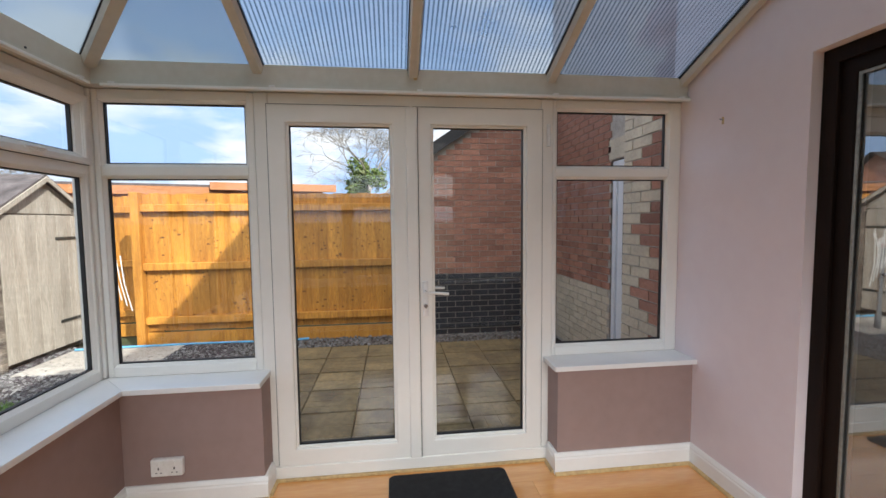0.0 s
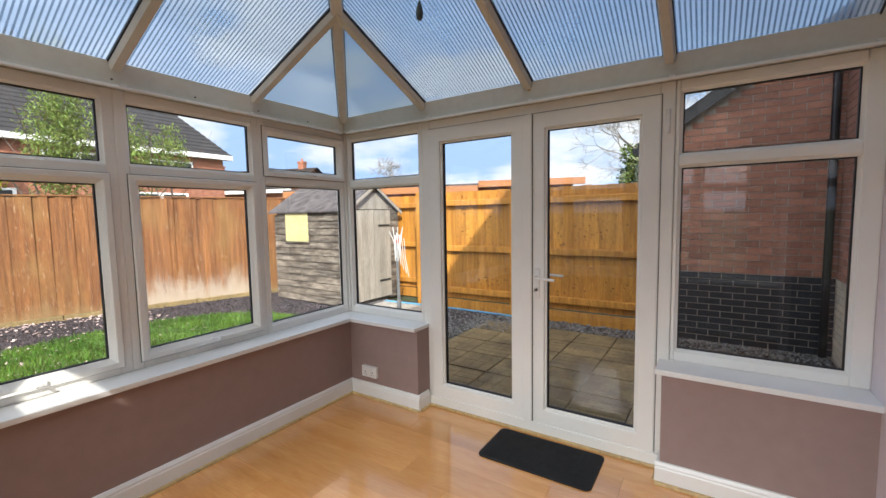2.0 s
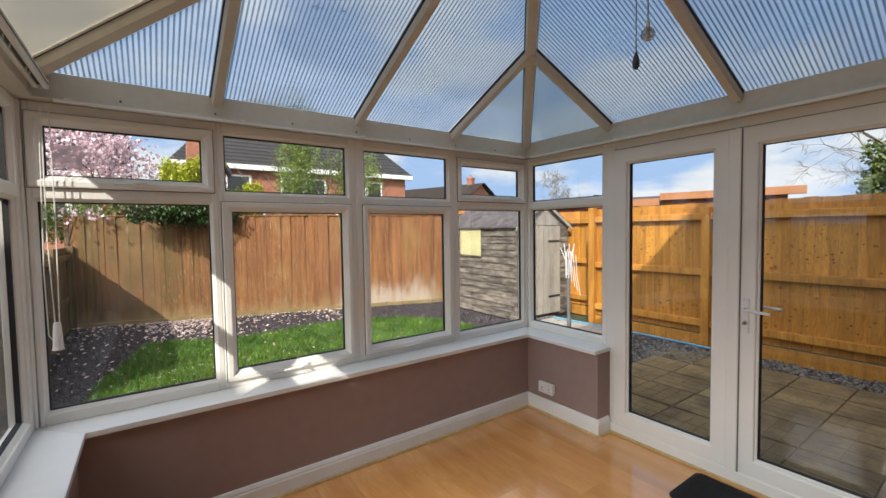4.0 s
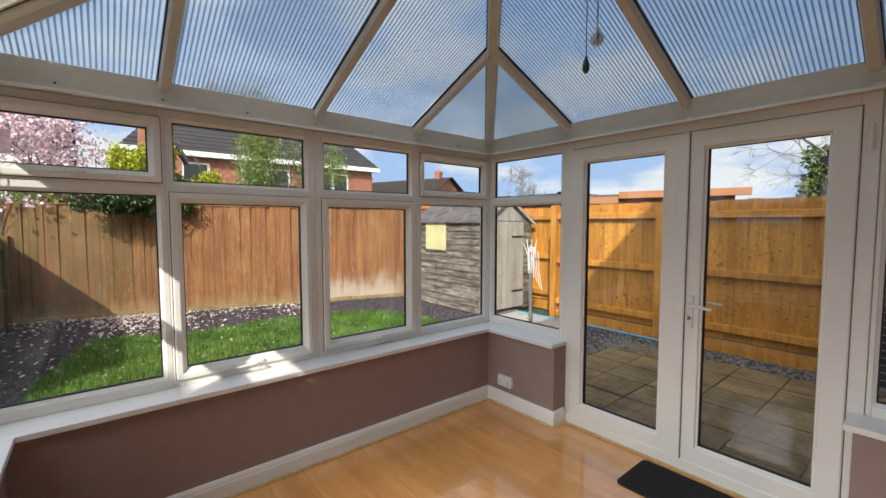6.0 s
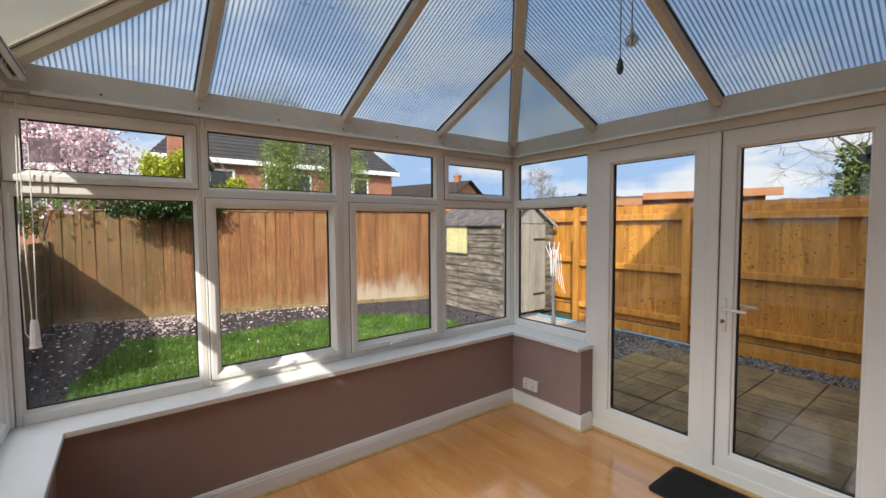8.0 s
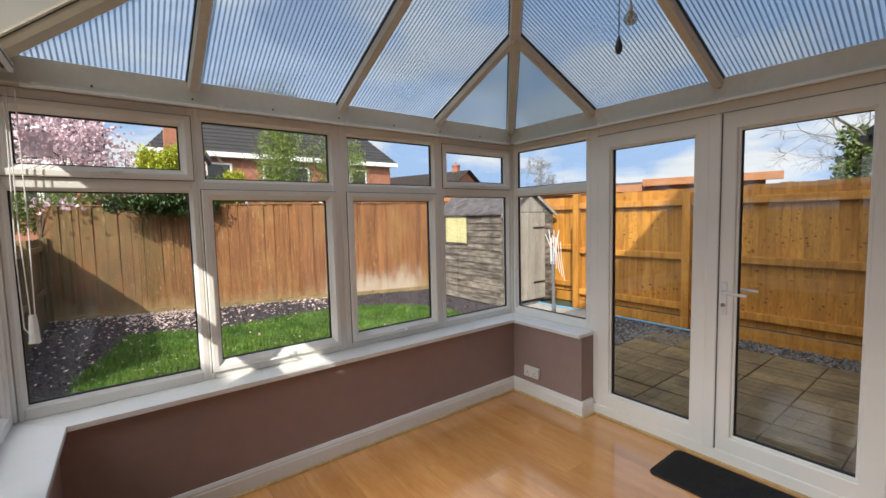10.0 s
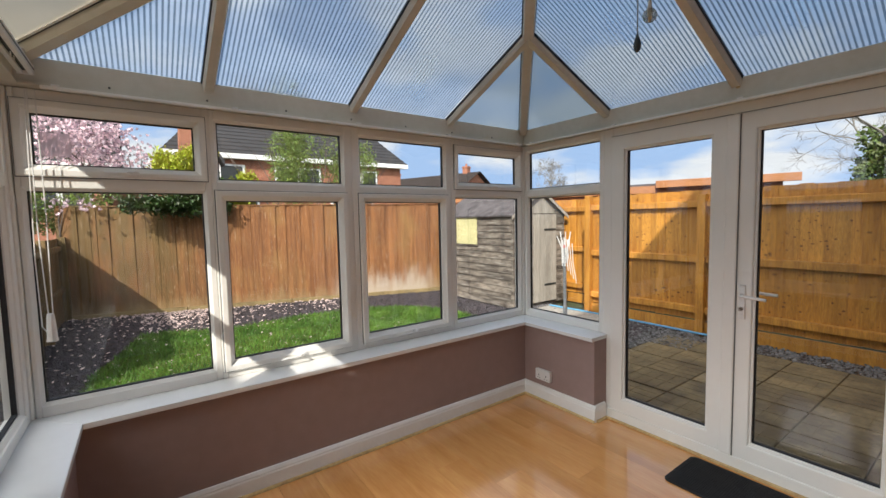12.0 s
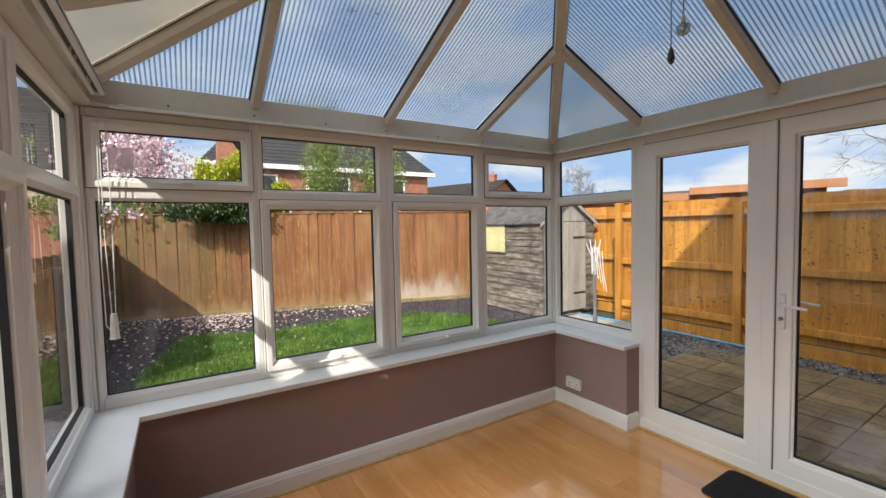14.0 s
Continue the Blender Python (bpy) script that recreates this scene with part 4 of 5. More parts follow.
# ---- plants ----
class Plant:
    def __init__(self, seed):
        self.r = random.Random(seed)
        self.v, self.f, self.tips, self.thin, self.wiggle = [], [], [], 0.0, 0.16

    def seg(self, a, b, r0, r1, n=5):
        t = (b - a).normalized()
        s_ = t.orthogonal().normalized()
        u = t.cross(s_)
        i = len(self.v)
        for p, r in ((a, r0), (b, r1)):
            for k in range(n):
                w = k * math.tau / n
                self.v.append(p + (s_ * math.cos(w) + u * math.sin(w)) * r)
        for k in range(n):
            self.f.append((i + k, i + (k + 1) % n, i + n + (k + 1) % n, i + n + k))

    def grow(self, p, d, length, r, depth, spread=0.6, kids=3, up=0.15, shrink=0.68, droop=0.0):
        rr = self.r
        steps = 3
        q = p.copy()
        for i in range(steps):
            d = (d + Vector((rr.gauss(0, self.wiggle), rr.gauss(0, self.wiggle), rr.gauss(0, self.wiggle * 0.7) + up * 0.3 - droop))).normalized()
            e = q + d * length / steps
            r1 = r * (1 - 0.3 / steps * (i + 1) / 1.2)
            self.seg(q, e, max(r, self.thin), max(r1, self.thin), 6 if depth > 3 else 4 if depth > 1 else 3)
            q, r = e, r1
            if depth > 0 and i > 0:
                for _ in range(kids if i == steps - 1 else max(1, kids - 1)):
                    nd = (d + Vector((rr.gauss(0, spread), rr.gauss(0, spread), rr.gauss(0, spread * 0.7) + up))).normalized()
                    self.grow(q, nd, length * shrink * rr.uniform(0.75, 1.15), r * 0.62, depth - 1, spread, kids, up, shrink, droop)
        self.tips.append((q, d))


def leaves(tips, n, size, spread, seed, ratio=0.5, petals=0):
    """Small folded leaves, or cupped flowers of several petals, round the given points."""
    rr = np.random.default_rng(seed)
    v, f = [], []
    for p, d in tips:
        for _ in range(n):
            c = Vector(p) + Vector(rr.normal(0, spread, 3))
            if petals:
                ax = (Vector(rr.normal(0, 0.6, 3)) + Vector((0, 0, 0.7))).normalized()
                s_ = ax.orthogonal().normalized()
                u = ax.cross(s_)
                L = size * rr.uniform(0.7, 1.2)
                op = rr.uniform(0.4, 1.0)
                for k in range(petals):
                    a = k * math.tau / petals + rr.normal(0, 0.2)
                    o = s_ * math.cos(a) + u * math.sin(a)
                    t = o.cross(ax)
                    i = len(v)
                    v += [c, c + o * L * op * 0.5 + ax * L * 0.45 + t * L * 0.28, c + o * L * op + ax * L * 0.9, c + o * L * op * 0.5 + ax * L * 0.45 - t * L * 0.28]
                    f.append((i, i + 1, i + 2, i + 3))
            else:
                a = Vector(rr.normal(0, 1, 3)).normalized()
                b = a.orthogonal().normalized()
                L = size * rr.uniform(0.6, 1.3)
                i = len(v)
                k = a.cross(b) * L * 0.12
                v += [c, c + a * L * 0.5 + b * L * ratio * 0.5 + k, c + a * L, c + a * L * 0.5 - b * L * ratio * 0.5 + k]
                f.append((i, i + 1, i + 2, i + 3))
    return v, f


def blob_points(n, centre, rad, seed, lumps=9):
    """Uneven clumps of points for a shrub's crown."""
    rr = np.random.default_rng(seed)
    cs = [(Vector(centre) + Vector(rr.normal(0, 0.5, 3) * np.array(rad)), rr.uniform(0.3, 0.6)) for _ in range(lumps)]
    out = []
    for _ in range(n):
        c, k = cs[rr.integers(lumps)]
        d = Vector(rr.normal(0, 1, 3)).normalized() * rr.uniform(0.55, 1.0) ** 0.5 * k
        out.append((c + Vector((d.x * rad[0], d.y * rad[1], d.z * rad[2])), d))
    return out


# magnolia behind the fence
mg = thing("magnolia_tree", (-7.7, -2.95, GZ), "magnolia tree in full pale pink bloom behind the fence", "tree")
P = Plant(11)
P.grow(Vector((-7.7, -2.95, GZ)), Vector((0.05, 0.12, 1)), 1.95, 0.075, 4, 0.85, 3, 0.12, 0.58)
cloud("trunk", P.v, P.f, BARK, mg)
tp = [t for t in P.tips if t[0].z > 2.35]
P.r.shuffle(tp)
low = [(Vector((-6.95 + 0.05 * k, -3.5 + 0.06 * k, 1.72 + 0.05 * (k % 3))), None) for k in range(6)]
v, f = leaves(tp[:430] + low, 4, 0.062, 0.14, 3, petals=6)
cloud("crown", v, f, PINK, mg, "pale pink open magnolia flowers", kind="stuff")


def shrub(name, centre, rad, n, size, material, label, seed, stem, ratio=0.5, lumps=9, back=0.0):
    s_ = thing(name, (centre[0], centre[1], GZ), label, "shrub")
    P = Plant(seed)
    for k in range(4):
        P.grow(Vector((centre[0] - back + 0.08 * k - 0.1, centre[1] + 0.1 * k - 0.15, GZ)), Vector((0.1 * k - 0.15, 0.12 * k - 0.2, 1)), (centre[2] - GZ) * 0.75, 0.03, 2 if not back else 1, 0.5, 2, 0.2, 0.5)
    cloud("stem", P.v, P.f, stem, s_)
    v, f = leaves(blob_points(n, centre, rad, seed, lumps), 3, size, 0.05, seed, ratio)
    cloud("crown", v, f, material, s_, "", kind="stuff")


shrub("golden_shrub", (-6.85, -1.84, 2.66), (0.42, 0.4, 0.56), 2200, 0.075, YLEAF, "golden yellow-green leafy shrub behind the fence", 5, BARK, back=0.5)
shrub("golden_shrub", (-6.75, -1.0, 2.16), (0.33, 0.34, 0.34), 1000, 0.07, YLEAF, "low golden-leaved shrub showing over the fence", 8, BARK, back=0.5)
shrub("evergreen_shrub", (-6.6, -1.6, 2.05), (0.5, 0.34, 0.24), 1300, 0.08, DLEAF, "dark evergreen shrub hanging over the fence top", 6, BARK, back=0.9)
shrub("evergreen_shrub", (-6.34, -2.12, 1.79), (0.3, 0.48, 0.09), 1100, 0.075, DLEAF, "dark evergreen growth trailing over the fence top", 16, BARK, back=0.75, lumps=14)
shrub("evergreen_shrub", (-7.5, -4.0, 1.9), (0.6, 0.7, 0.4), 1200, 0.08, GLEAF, "green shrub at the corner of the fence", 9, BARK)
shrub("bay_shrub", (-7.7, 0.62, 3.0), (0.6, 0.72, 1.35), 2300, 0.085, GLEAF, "tall narrow-leaved green shrub behind the fence", 7, BARK, 0.28, 20)
shrub("bay_shrub", (-7.9, 2.0, 2.8), (0.5, 0.72, 0.95), 1100, 0.085, GLEAF, "tall airy green shrub behind the fence", 12, BARK, 0.28, 10)


def bare_tree(name, at, h, seed, depth, label, lean=(0, 0, 1), r=0.16, droop=0.0, thin=0.02, kids=3, shrink=0.66):
    t = thing(name, at, label, "tree")
    P = Plant(seed)
    P.thin, P.wiggle = thin, 0.26
    P.grow(Vector(at), Vector(lean).normalized(), h * 0.36, r, depth, 0.55, kids, 0.1, shrink, droop)
    cloud("trunk", P.v, P.f, TWIG, t)
    return t, P


bare_tree("bare_tree", (-27.0, 31.0, GZ), 9.0, 21, 7, "bare winter tree far beyond the gardens", r=0.16, thin=0.011, kids=2, shrink=0.72)
bare_tree("bare_tree", (-14.0, 34.0, GZ), 6.0, 23, 4, "small bare winter tree in the distance", r=0.1)
ivt, P = bare_tree("ivy_tree", (0.1, 12.0, GZ), 7.4, 31, 5, "bare branching tree with ivy behind the brick outbuilding", (-0.14, -0.05, 1), 0.11, 0.02, 0.004)
v, f = leaves(blob_points(1900, (0.3, 11.6, 2.55), (0.55, 0.5, 0.6), 3, 8), 2, 0.095, 0.05, 4, 0.8)
cloud("ivy", v, f, IVYLEAF, ivt, "clump of green ivy", kind="stuff")

# ---- far buildings ----
def hip_house(name, x0, x1, y0, y1, ez, rz, label, wall=FARBRICK, tiles=TILE, windows=(), gable=False, courses=26):
    """A house with its front towards +x."""
    h = thing(name, ((x0 + x1) / 2, (y0 + y1) / 2, GZ), label, "house")
    part("wall", boxes((x0, x1, y0, y1, GZ - 0.05, ez)), wall, h)
    xm = (x0 + x1) / 2
    k = 0.0 if gable else (x1 - x0) / 2 * 0.9
    o = 0.35
    bm = bmesh.new()
    for i in range(courses):
        a, b = i / courses, (i + 1) / courses + 0.004
        za, zb = ez + (rz - ez) * a, ez + (rz - ez) * b
        for sg in (1, -1):
            xa = (x1 + o if sg > 0 else x0 - o) + (xm - (x1 + o if sg > 0 else x0 - o)) * a
            xb = (x1 + o if sg > 0 else x0 - o) + (xm - (x1 + o if sg > 0 else x0 - o)) * b
            quad(bm, (xa, y0 - o + k * a, za + 0.05), (xa, y1 + o - k * a, za + 0.05), (xb, y1 + o - k * b, zb), (xb, y0 - o + k * b, zb))
            quad(bm, (xa, y0 - o + k * a, za), (xa, y1 + o - k * a, za), (xa, y1 + o - k * a, za + 0.05), (xa, y0 - o + k * a, za + 0.05))
        if not gable:
            for sg in (1, -1):
                ya = (y1 + o - k * a) if sg > 0 else (y0 - o + k * a)
                yb = (y1 + o - k * b) if sg > 0 else (y0 - o + k * b)
                w0, w1 = (x1 - x0 + 2 * o) / 2 * (1 - a), (x1 - x0 + 2 * o) / 2 * (1 - b)
                quad(bm, (xm - w0, ya, za + 0.05), (xm + w0, ya, za + 0.05), (xm + max(w1, 0), yb, zb), (xm - max(w1, 0), yb, zb))
    part("roof", bm, tiles, h)
    if gable:
        for yy in (y0, y1 - 0.2):
            part("gable", prism(bmesh.new(), [(x0, yy, ez), (x1, yy, ez), (xm, yy, rz - 0.08)], (0, 0.2, 0)), wall, h)
    part("fascia", boxes((x1 + o - 0.03, x1 + o + 0.02, y0 - o, y1 + o, ez - 0.2, ez + 0.03)), GLOSSW, h, "white fascia and gutter")
    part("soffit", boxes((x1, x1 + o - 0.03, y0 - o, y1 + o, ez - 0.2, ez - 0.16)), GLOSSW, h, "white soffit")
    for yc, zc, ww, hh in windows:
        w = part("window", boxes((x1 - 0.05, x1 + 0.04, yc - ww / 2, yc + ww / 2, zc - hh / 2, zc + hh / 2), bev=0.01), GLOSSW, h)
        for sg in (-1, 1):
            part("pane", boxes((x1 + 0.035, x1 + 0.05, yc + sg * ww / 4 - ww * 0.2, yc + sg * ww / 4 + ww * 0.2, zc - hh * 0.42, zc + hh * 0.42)), DARKP, w, "dark glass pane")
    return h


hip_house("brick_house", -30.0, -20.2, -1.3, 10.6, 4.75, 10.2, "red brick house with a dark hipped tile roof and white fascia", windows=((0.6, 3.75, 2.4, 1.1), (4.4, 3.75, 2.4, 1.1), (8.0, 3.75, 2.0, 1.1), (1.2, 2.2, 2.4, 1.0), (7.4, 2.2, 2.6, 1.0)))
hip_house("brick_house", -24.5, -16.0, -13.0, -3.4, 3.5, 7.2, "red brick house with white windows behind the magnolia", windows=((-4.6, 2.5, 1.6, 1.1), (-7.6, 2.5, 1.8, 1.1)), gable=True)
ext = thing("brick_extension", (-18.5, -2.5, GZ), "single-storey red brick extension with a white downpipe", "extension")
part("wall", boxes((-19.0, -18.0, -3.9, -1.2, GZ - 0.05, 2.95)), FARBRICK, ext)
part("coping", boxes((-19.1, -17.9, -3.95, -1.15, 2.95, 3.03)), TILE, ext)
part("downpipe", tube(bmesh.new(), [(-17.93, -2.1, GZ), (-17.93, -2.1, 2.94)], 0.05, 8), GLOSSW, ext, "white plastic downpipe")
ch = thing("brick_gable", (-17.9, -0.8, GZ), "orange brick gable end with a tiled verge", "gable")
bm = bmesh.new()
prism(bm, [(-18.2, -1.25, GZ), (-18.2, 0.3, GZ), (-18.2, 0.3, 4.0), (-18.2, -0.45, 5.2), (-18.2, -0.8, 5.9), (-18.2, -1.05, 5.9)], (0.6, 0, 0))
part("wall", bm, FARBRICK, ch)
bm = bmesh.new()
prism(bm, [(-18.3, 0.5, 3.9), (-18.3, 0.5, 4.1), (-18.3, -1.0, 6.5), (-18.3, -1.0, 6.31)], (0.9, 0, 0))
part("verge", bm, TILE, ch)


def chimney(at, h, parent):
    bm = bmesh.new()
    x, y, z = at
    box(bm, x - 0.22, x + 0.22, y - 0.22, y + 0.22, z, z + h - 0.2)
    box(bm, x - 0.26, x + 0.26, y - 0.26, y + 0.26, z + h - 0.34, z + h - 0.24)
    tube(bm, [(x, y, z + h - 0.2), (x, y, z + h)], 0.08, 8)
    part("chimney", bm, FARBRICK, parent, "brick chimney stack with a pot")


hb = hip_house("terrace_house", -29.5, -23.5, 12.5, 22.5, 3.9, 5.65, "distant brick terraced house with brown tiles and chimneys", tiles=BTILE, gable=True)
chimney((-26.5, 14.3, 5.2), 1.15, hb)
chimney((-26.5, 21.6, 5.2), 1.15, hb)
hb.matrix_basis = Matrix.Translation((-27.2, 17.1, GZ - 0.65)) @ Euler((0, 0, radians(-72))).to_matrix().to_4x4()
hip_house("terrace_house", -30.0, -24.0, 40.0, 52.0, 3.2, 5.2, "low distant house roof beyond the fence", tiles=BTILE, gable=True)

gar = thing("garage", (-2.0, 7.5, GZ), "flat-roofed timber garage with brown fascia behind the fence", "garage")
part("wall", boxes((-6.5, 0.05, 5.98, 9.0, GZ - 0.05, 1.98)), FARBRICK, gar)
part("fascia", boxes((-1.85, 0.28, 5.85, 5.95, 1.95, 2.085), bev=0.006), ORANGEF, gar, "orange-brown timber fascia board")
part("fascia", boxes((-6.6, -1.86, 5.9, 5.96, 1.86, 2.0), bev=0.006), ORANGEF, gar, "orange-brown timber fascia board")
part("roof", boxes((-6.65, 0.1, 5.96, 9.1, 2.005, 2.045), bev=0.006), FELT, gar, "grey felt roof edge")

gar.matrix_basis = Matrix.Translation((-0.7, 5.9, 0)) @ Euler((0, 0, radians(18))).to_matrix().to_4x4() @ Matrix.Translation((0.7, -5.9, 0)) @ gar.matrix_basis

# ---- fences ----
def shared(name, me, parent, m, label=""):
    ob = new(name, me)
    ob.parent = parent
    ob.matrix_parent_inverse = BASE.get(parent.name, Matrix()).inverted()
    ob.matrix_basis = m
    return tagged(ob, label)


def board_mesh(name, w, t0, t1, h, material, wave=0.0):
    """A feather-edged board, thicker along one side, its foot at the origin."""
    bm = bmesh.new()
    prism(bm, [(-w / 2, 0, 0), (w / 2, 0, 0), (w / 2, t1, 0), (-w / 2, t0, 0)], (wave, 0, h))
    return mesh_of(name, bm, material)


ang = math.atan(-0.29)
red = thing("garden_fence", (FENCE(0), 0, GZ), "weathered red-brown featherboard garden fence", "fence")
RB = [board_mesh("board", 0.104, 0.009, 0.005, h, REDWOOD) for h in (1.85, 1.855, 1.847)]
GREENWOOD = mat("algae_featherboard", (0.225, 0.138, 0.056), 0.85, 0.2, 1.6, second=(0.12, 0.085, 0.035), stretch=(4, 4, 0.5), rand=0.15, bump=0.4, bscale=50, fine=0.5)
SB = [board_mesh("board", 0.118, 0.018, 0.008, h, GREENWOOD) for h in (1.29, 1.30, 1.282)]
L = math.hypot(1, 0.29)
y = -3.62
k = 0
while y < 3.7:
    m = Matrix.Translation((FENCE(y), y, GZ + 0.07 + random.uniform(-0.004, 0.004))) @ Euler((random.gauss(0, 0.004), 0, ang + math.pi / 2 * -1)).to_matrix().to_4x4()
    shared("board", RB[k % 3], red, m)
    y += 0.09 / L
    k += 1
fm = Matrix.Translation((FENCE(0), 0, 0)) @ Euler((0, 0, ang)).to_matrix().to_4x4()
yy = -3.8
while yy < 3.7:
    part("gravel_board", boxes((-0.03, 0.03, yy, min(yy + 1.82, 3.78), GZ - 0.04, GZ + 0.068), M=fm, bev=0.006), GREYCONC, red, "damp timber gravel board")
    part("fence_post", boxes((-0.11, -0.02, yy - 0.045, yy + 0.045, GZ - 0.05, GZ + 1.88), M=fm, bev=0.006), REDWOOD, red)
    yy += 1.83
for z in (0.45, 1.0, 1.6):
    part("rail", boxes((-0.07, -0.015, -3.8, 3.78, GZ + z, GZ + z + 0.07), M=fm, bev=0.004), REDWOOD, red)

part("cap_rail", boxes((-0.035, 0.03, -3.8, 3.78, GZ + 1.925, GZ + 1.947), M=fm, bev=0.004), REDWOOD, red)

side = thing("garden_fence", (-5.2, -3.68, GZ), "dark shaded featherboard side fence along the bed", "fence")
x = -7.1
k = 0
while x < -2.4:
    shared("board", SB[k % 3], side, Matrix.Translation((x, -3.68, GZ + 0.1)) @ Euler((0, 0, random.gauss(0, 0.01))).to_matrix().to_4x4())
    x += 0.103
    k += 1
for x in (-7.1, -5.3, -3.5):
    part("fence_post", boxes((x - 0.05, x + 0.05, -3.66, -3.56, GZ - 0.05, GZ + 1.42), bev=0.006), GREENWOOD, side)
part("rail", boxes((-7.1, -2.4, -3.658, -3.61, GZ + 0.5, GZ + 0.58)), GREENWOOD, side)
part("rail", boxes((-7.1, -2.4, -3.658, -3.61, GZ + 1.2, GZ + 1.28)), GREENWOOD, side)
part("gravel_board", boxes((-7.1, -2.4, -3.7, -3.662, GZ - 0.05, GZ + 0.098)), GREENWOOD, side)

pinef = thing("pine_fence", (-0.6, 3.56, GZ), "new golden pine closeboard fence with rails facing the patio", "fence")
YB = [board_mesh("board", 0.128, 0.012, 0.018, h, PINE) for h in (1.74, 1.735, 1.745)]
x = -4.75
k = 0
while x < 1.76:
    shared("board", YB[k % 3], pinef, Matrix.Translation((x, 3.545 + (0.55 if x < -1.86 else 0.0) + 0.005 * (k % 2), GZ + 0.165 + random.uniform(-0.004, 0.004))))
    x += 0.107
    k += 1
for z in (0.3, 0.985, 1.72):
    for x0, x1 in ((-4.8, -1.89), (-1.79, -0.165), (-0.065, 1.736)):
        back = 0.55 if x0 < -4 else 0.0
        part("rail", boxes((x0, x1, 3.475 + back, 3.545 + back, GZ + z - 0.04, GZ + z + 0.05), bev=0.008), PINE, pinef)
for x in (-1.84, -0.115):
    part("fence_post", boxes((x - 0.05, x + 0.05, 3.44, 3.54, GZ - 0.05, GZ + (1.92 if x < -1 else 1.85)), bev=0.006), PINE, pinef)
for x0, x1 in ((-4.8, -1.89), (-1.79, -0.165), (-0.065, 1.736)):
    back = 0.55 if x0 < -4 else 0.0
    part("gravel_board", boxes((x0, x1, 3.5 + back, 3.53 + back, GZ - 0.02, GZ + 0.15), bev=0.005), PINE, pinef)
part("fence_post", boxes((1.737, 1.797, 3.45, 3.56, GZ - 0.05, GZ + 1.85), bev=0.006), GREENWOOD, pinef, "dark weathered end post")
bm = bmesh.new()
kr = random.Random(5)
for _ in range(560):
    kx, kz, s_ = kr.uniform(-1.8, 1.7), GZ + kr.uniform(0.2, 1.85), kr.uniform(0.0035, 0.008) * kr.choice((0.8, 1.0, 1.4))
    wide = kr.uniform(0.9, 2.6)
    n = [bm.verts.new((kx + math.cos(a * math.tau / 7) * s_ * wide, 3.5445, kz + math.sin(a * math.tau / 7) * s_ * 1.25)) for a in range(7)]
    bm.faces.new(n)
kn = part("knots", bm, KNOT, pinef, "dark knots in the boards")
tagged(kn, kind="stuff")

# ---- shed ----
SH = Matrix.Translation((-2.72, 2.62, GZ)) @ Euler((0, 0, radians(-1.5))).to_matrix().to_4x4()
SW, SLN, SE, SR = 1.32, 1.95, 1.66, 2.09
shed = thing("garden_shed", (-3.6, 3.2, GZ), "weathered grey timber garden shed with a felt roof", "shed")
part("body", boxes((-SLN + 0.03, -0.03, 0.03, SW - 0.03, 0, SE), M=SH), OLDWOOD, shed)
ME_L = mesh_of("plank", prism(bmesh.new(), [(-SLN, -0.012, 0), (-SLN, 0.02, 0), (-SLN, 0.024, 0.12), (-SLN, 0.006, 0.121)], (SLN, 0, 0)), OLDWOOD)
z = 0.02
while z < SE - 0.1:
    shared("plank", ME_L, shed, SH @ Matrix.Translation((random.uniform(-0.004, 0.004), -0.003, z)))
    z += 0.121
ME_G = mesh_of("plank", prism(bmesh.new(), [(0, 0, 0), (-0.02, 0, 0), (-0.024, 0, 0.12), (-0.012, 0, 0.125)], (0, 0.25, 0)), OLDWOOD)
z = 0.02
while z < SE - 0.05:
    shared("plank", ME_G, shed, SH @ Matrix.Translation((0.003, SW - 0.25, z)))
    z += 0.121
bm = bmesh.new()
prism(bm, [SH @ Vector(p) for p in ((-0.02, 0, SE), (-0.02, SW, SE), (-0.02, SW / 2, SR - 0.04))], SH.to_3x3() @ Vector((-0.05, 0, 0)))
part("gable", bm, OLDDOOR, shed)
for sg in (0, 1):
    bm = bmesh.new()
    ya = -0.06 if sg == 0 else SW + 0.05
    prism(bm, [SH @ Vector(p) for p in ((0.04, ya, SE - 0.045), (0.04, SW / 2, SR), (0.04, SW / 2, SR + 0.025), (0.04, ya, SE - 0.02))], SH.to_3x3() @ Vector((-SLN - 0.16, 0, 0)))
    part("roof", bm, FELT, shed, "dark purple-grey felt roof slope")
    bm = bmesh.new()
    prism(bm, [SH @ Vector(p) for p in ((0.042, ya, SE - 0.1), (0.042, SW / 2, SR - 0.055), (0.042, SW / 2, SR), (0.042, ya, SE - 0.045))], SH.to_3x3() @ Vector((0.018, 0, 0)))
    part("bargeboard", bm, OLDDOOR, shed)
for i in range(7):
    part("door_board", boxes((0.0, 0.022, 0.06 + i * 0.145, 0.06 + i * 0.145 + 0.14, 0.06, SE - 0.02), M=SH, bev=0.004), OLDDOOR, shed)
part("hinge", boxes((0.022, 0.03, 0.75, 1.05, 1.35, 1.385), M=SH), DARKP, shed, "dark strap hinge")
part("hinge", boxes((0.022, 0.03, 0.75, 1.05, 0.35, 0.385), M=SH), DARKP, shed, "dark strap hinge")
part("corner_trim", boxes((-0.03, 0.03, -0.03, 0.04, 0, SE), M=SH, bev=0.004), OLDWOOD, shed)
part("window_board", boxes((-1.6, -0.96, -0.022, -0.001, 1.1, 1.61), M=SH, bev=0.004), YBOARD, shed, "pale yellow board over the shed window")
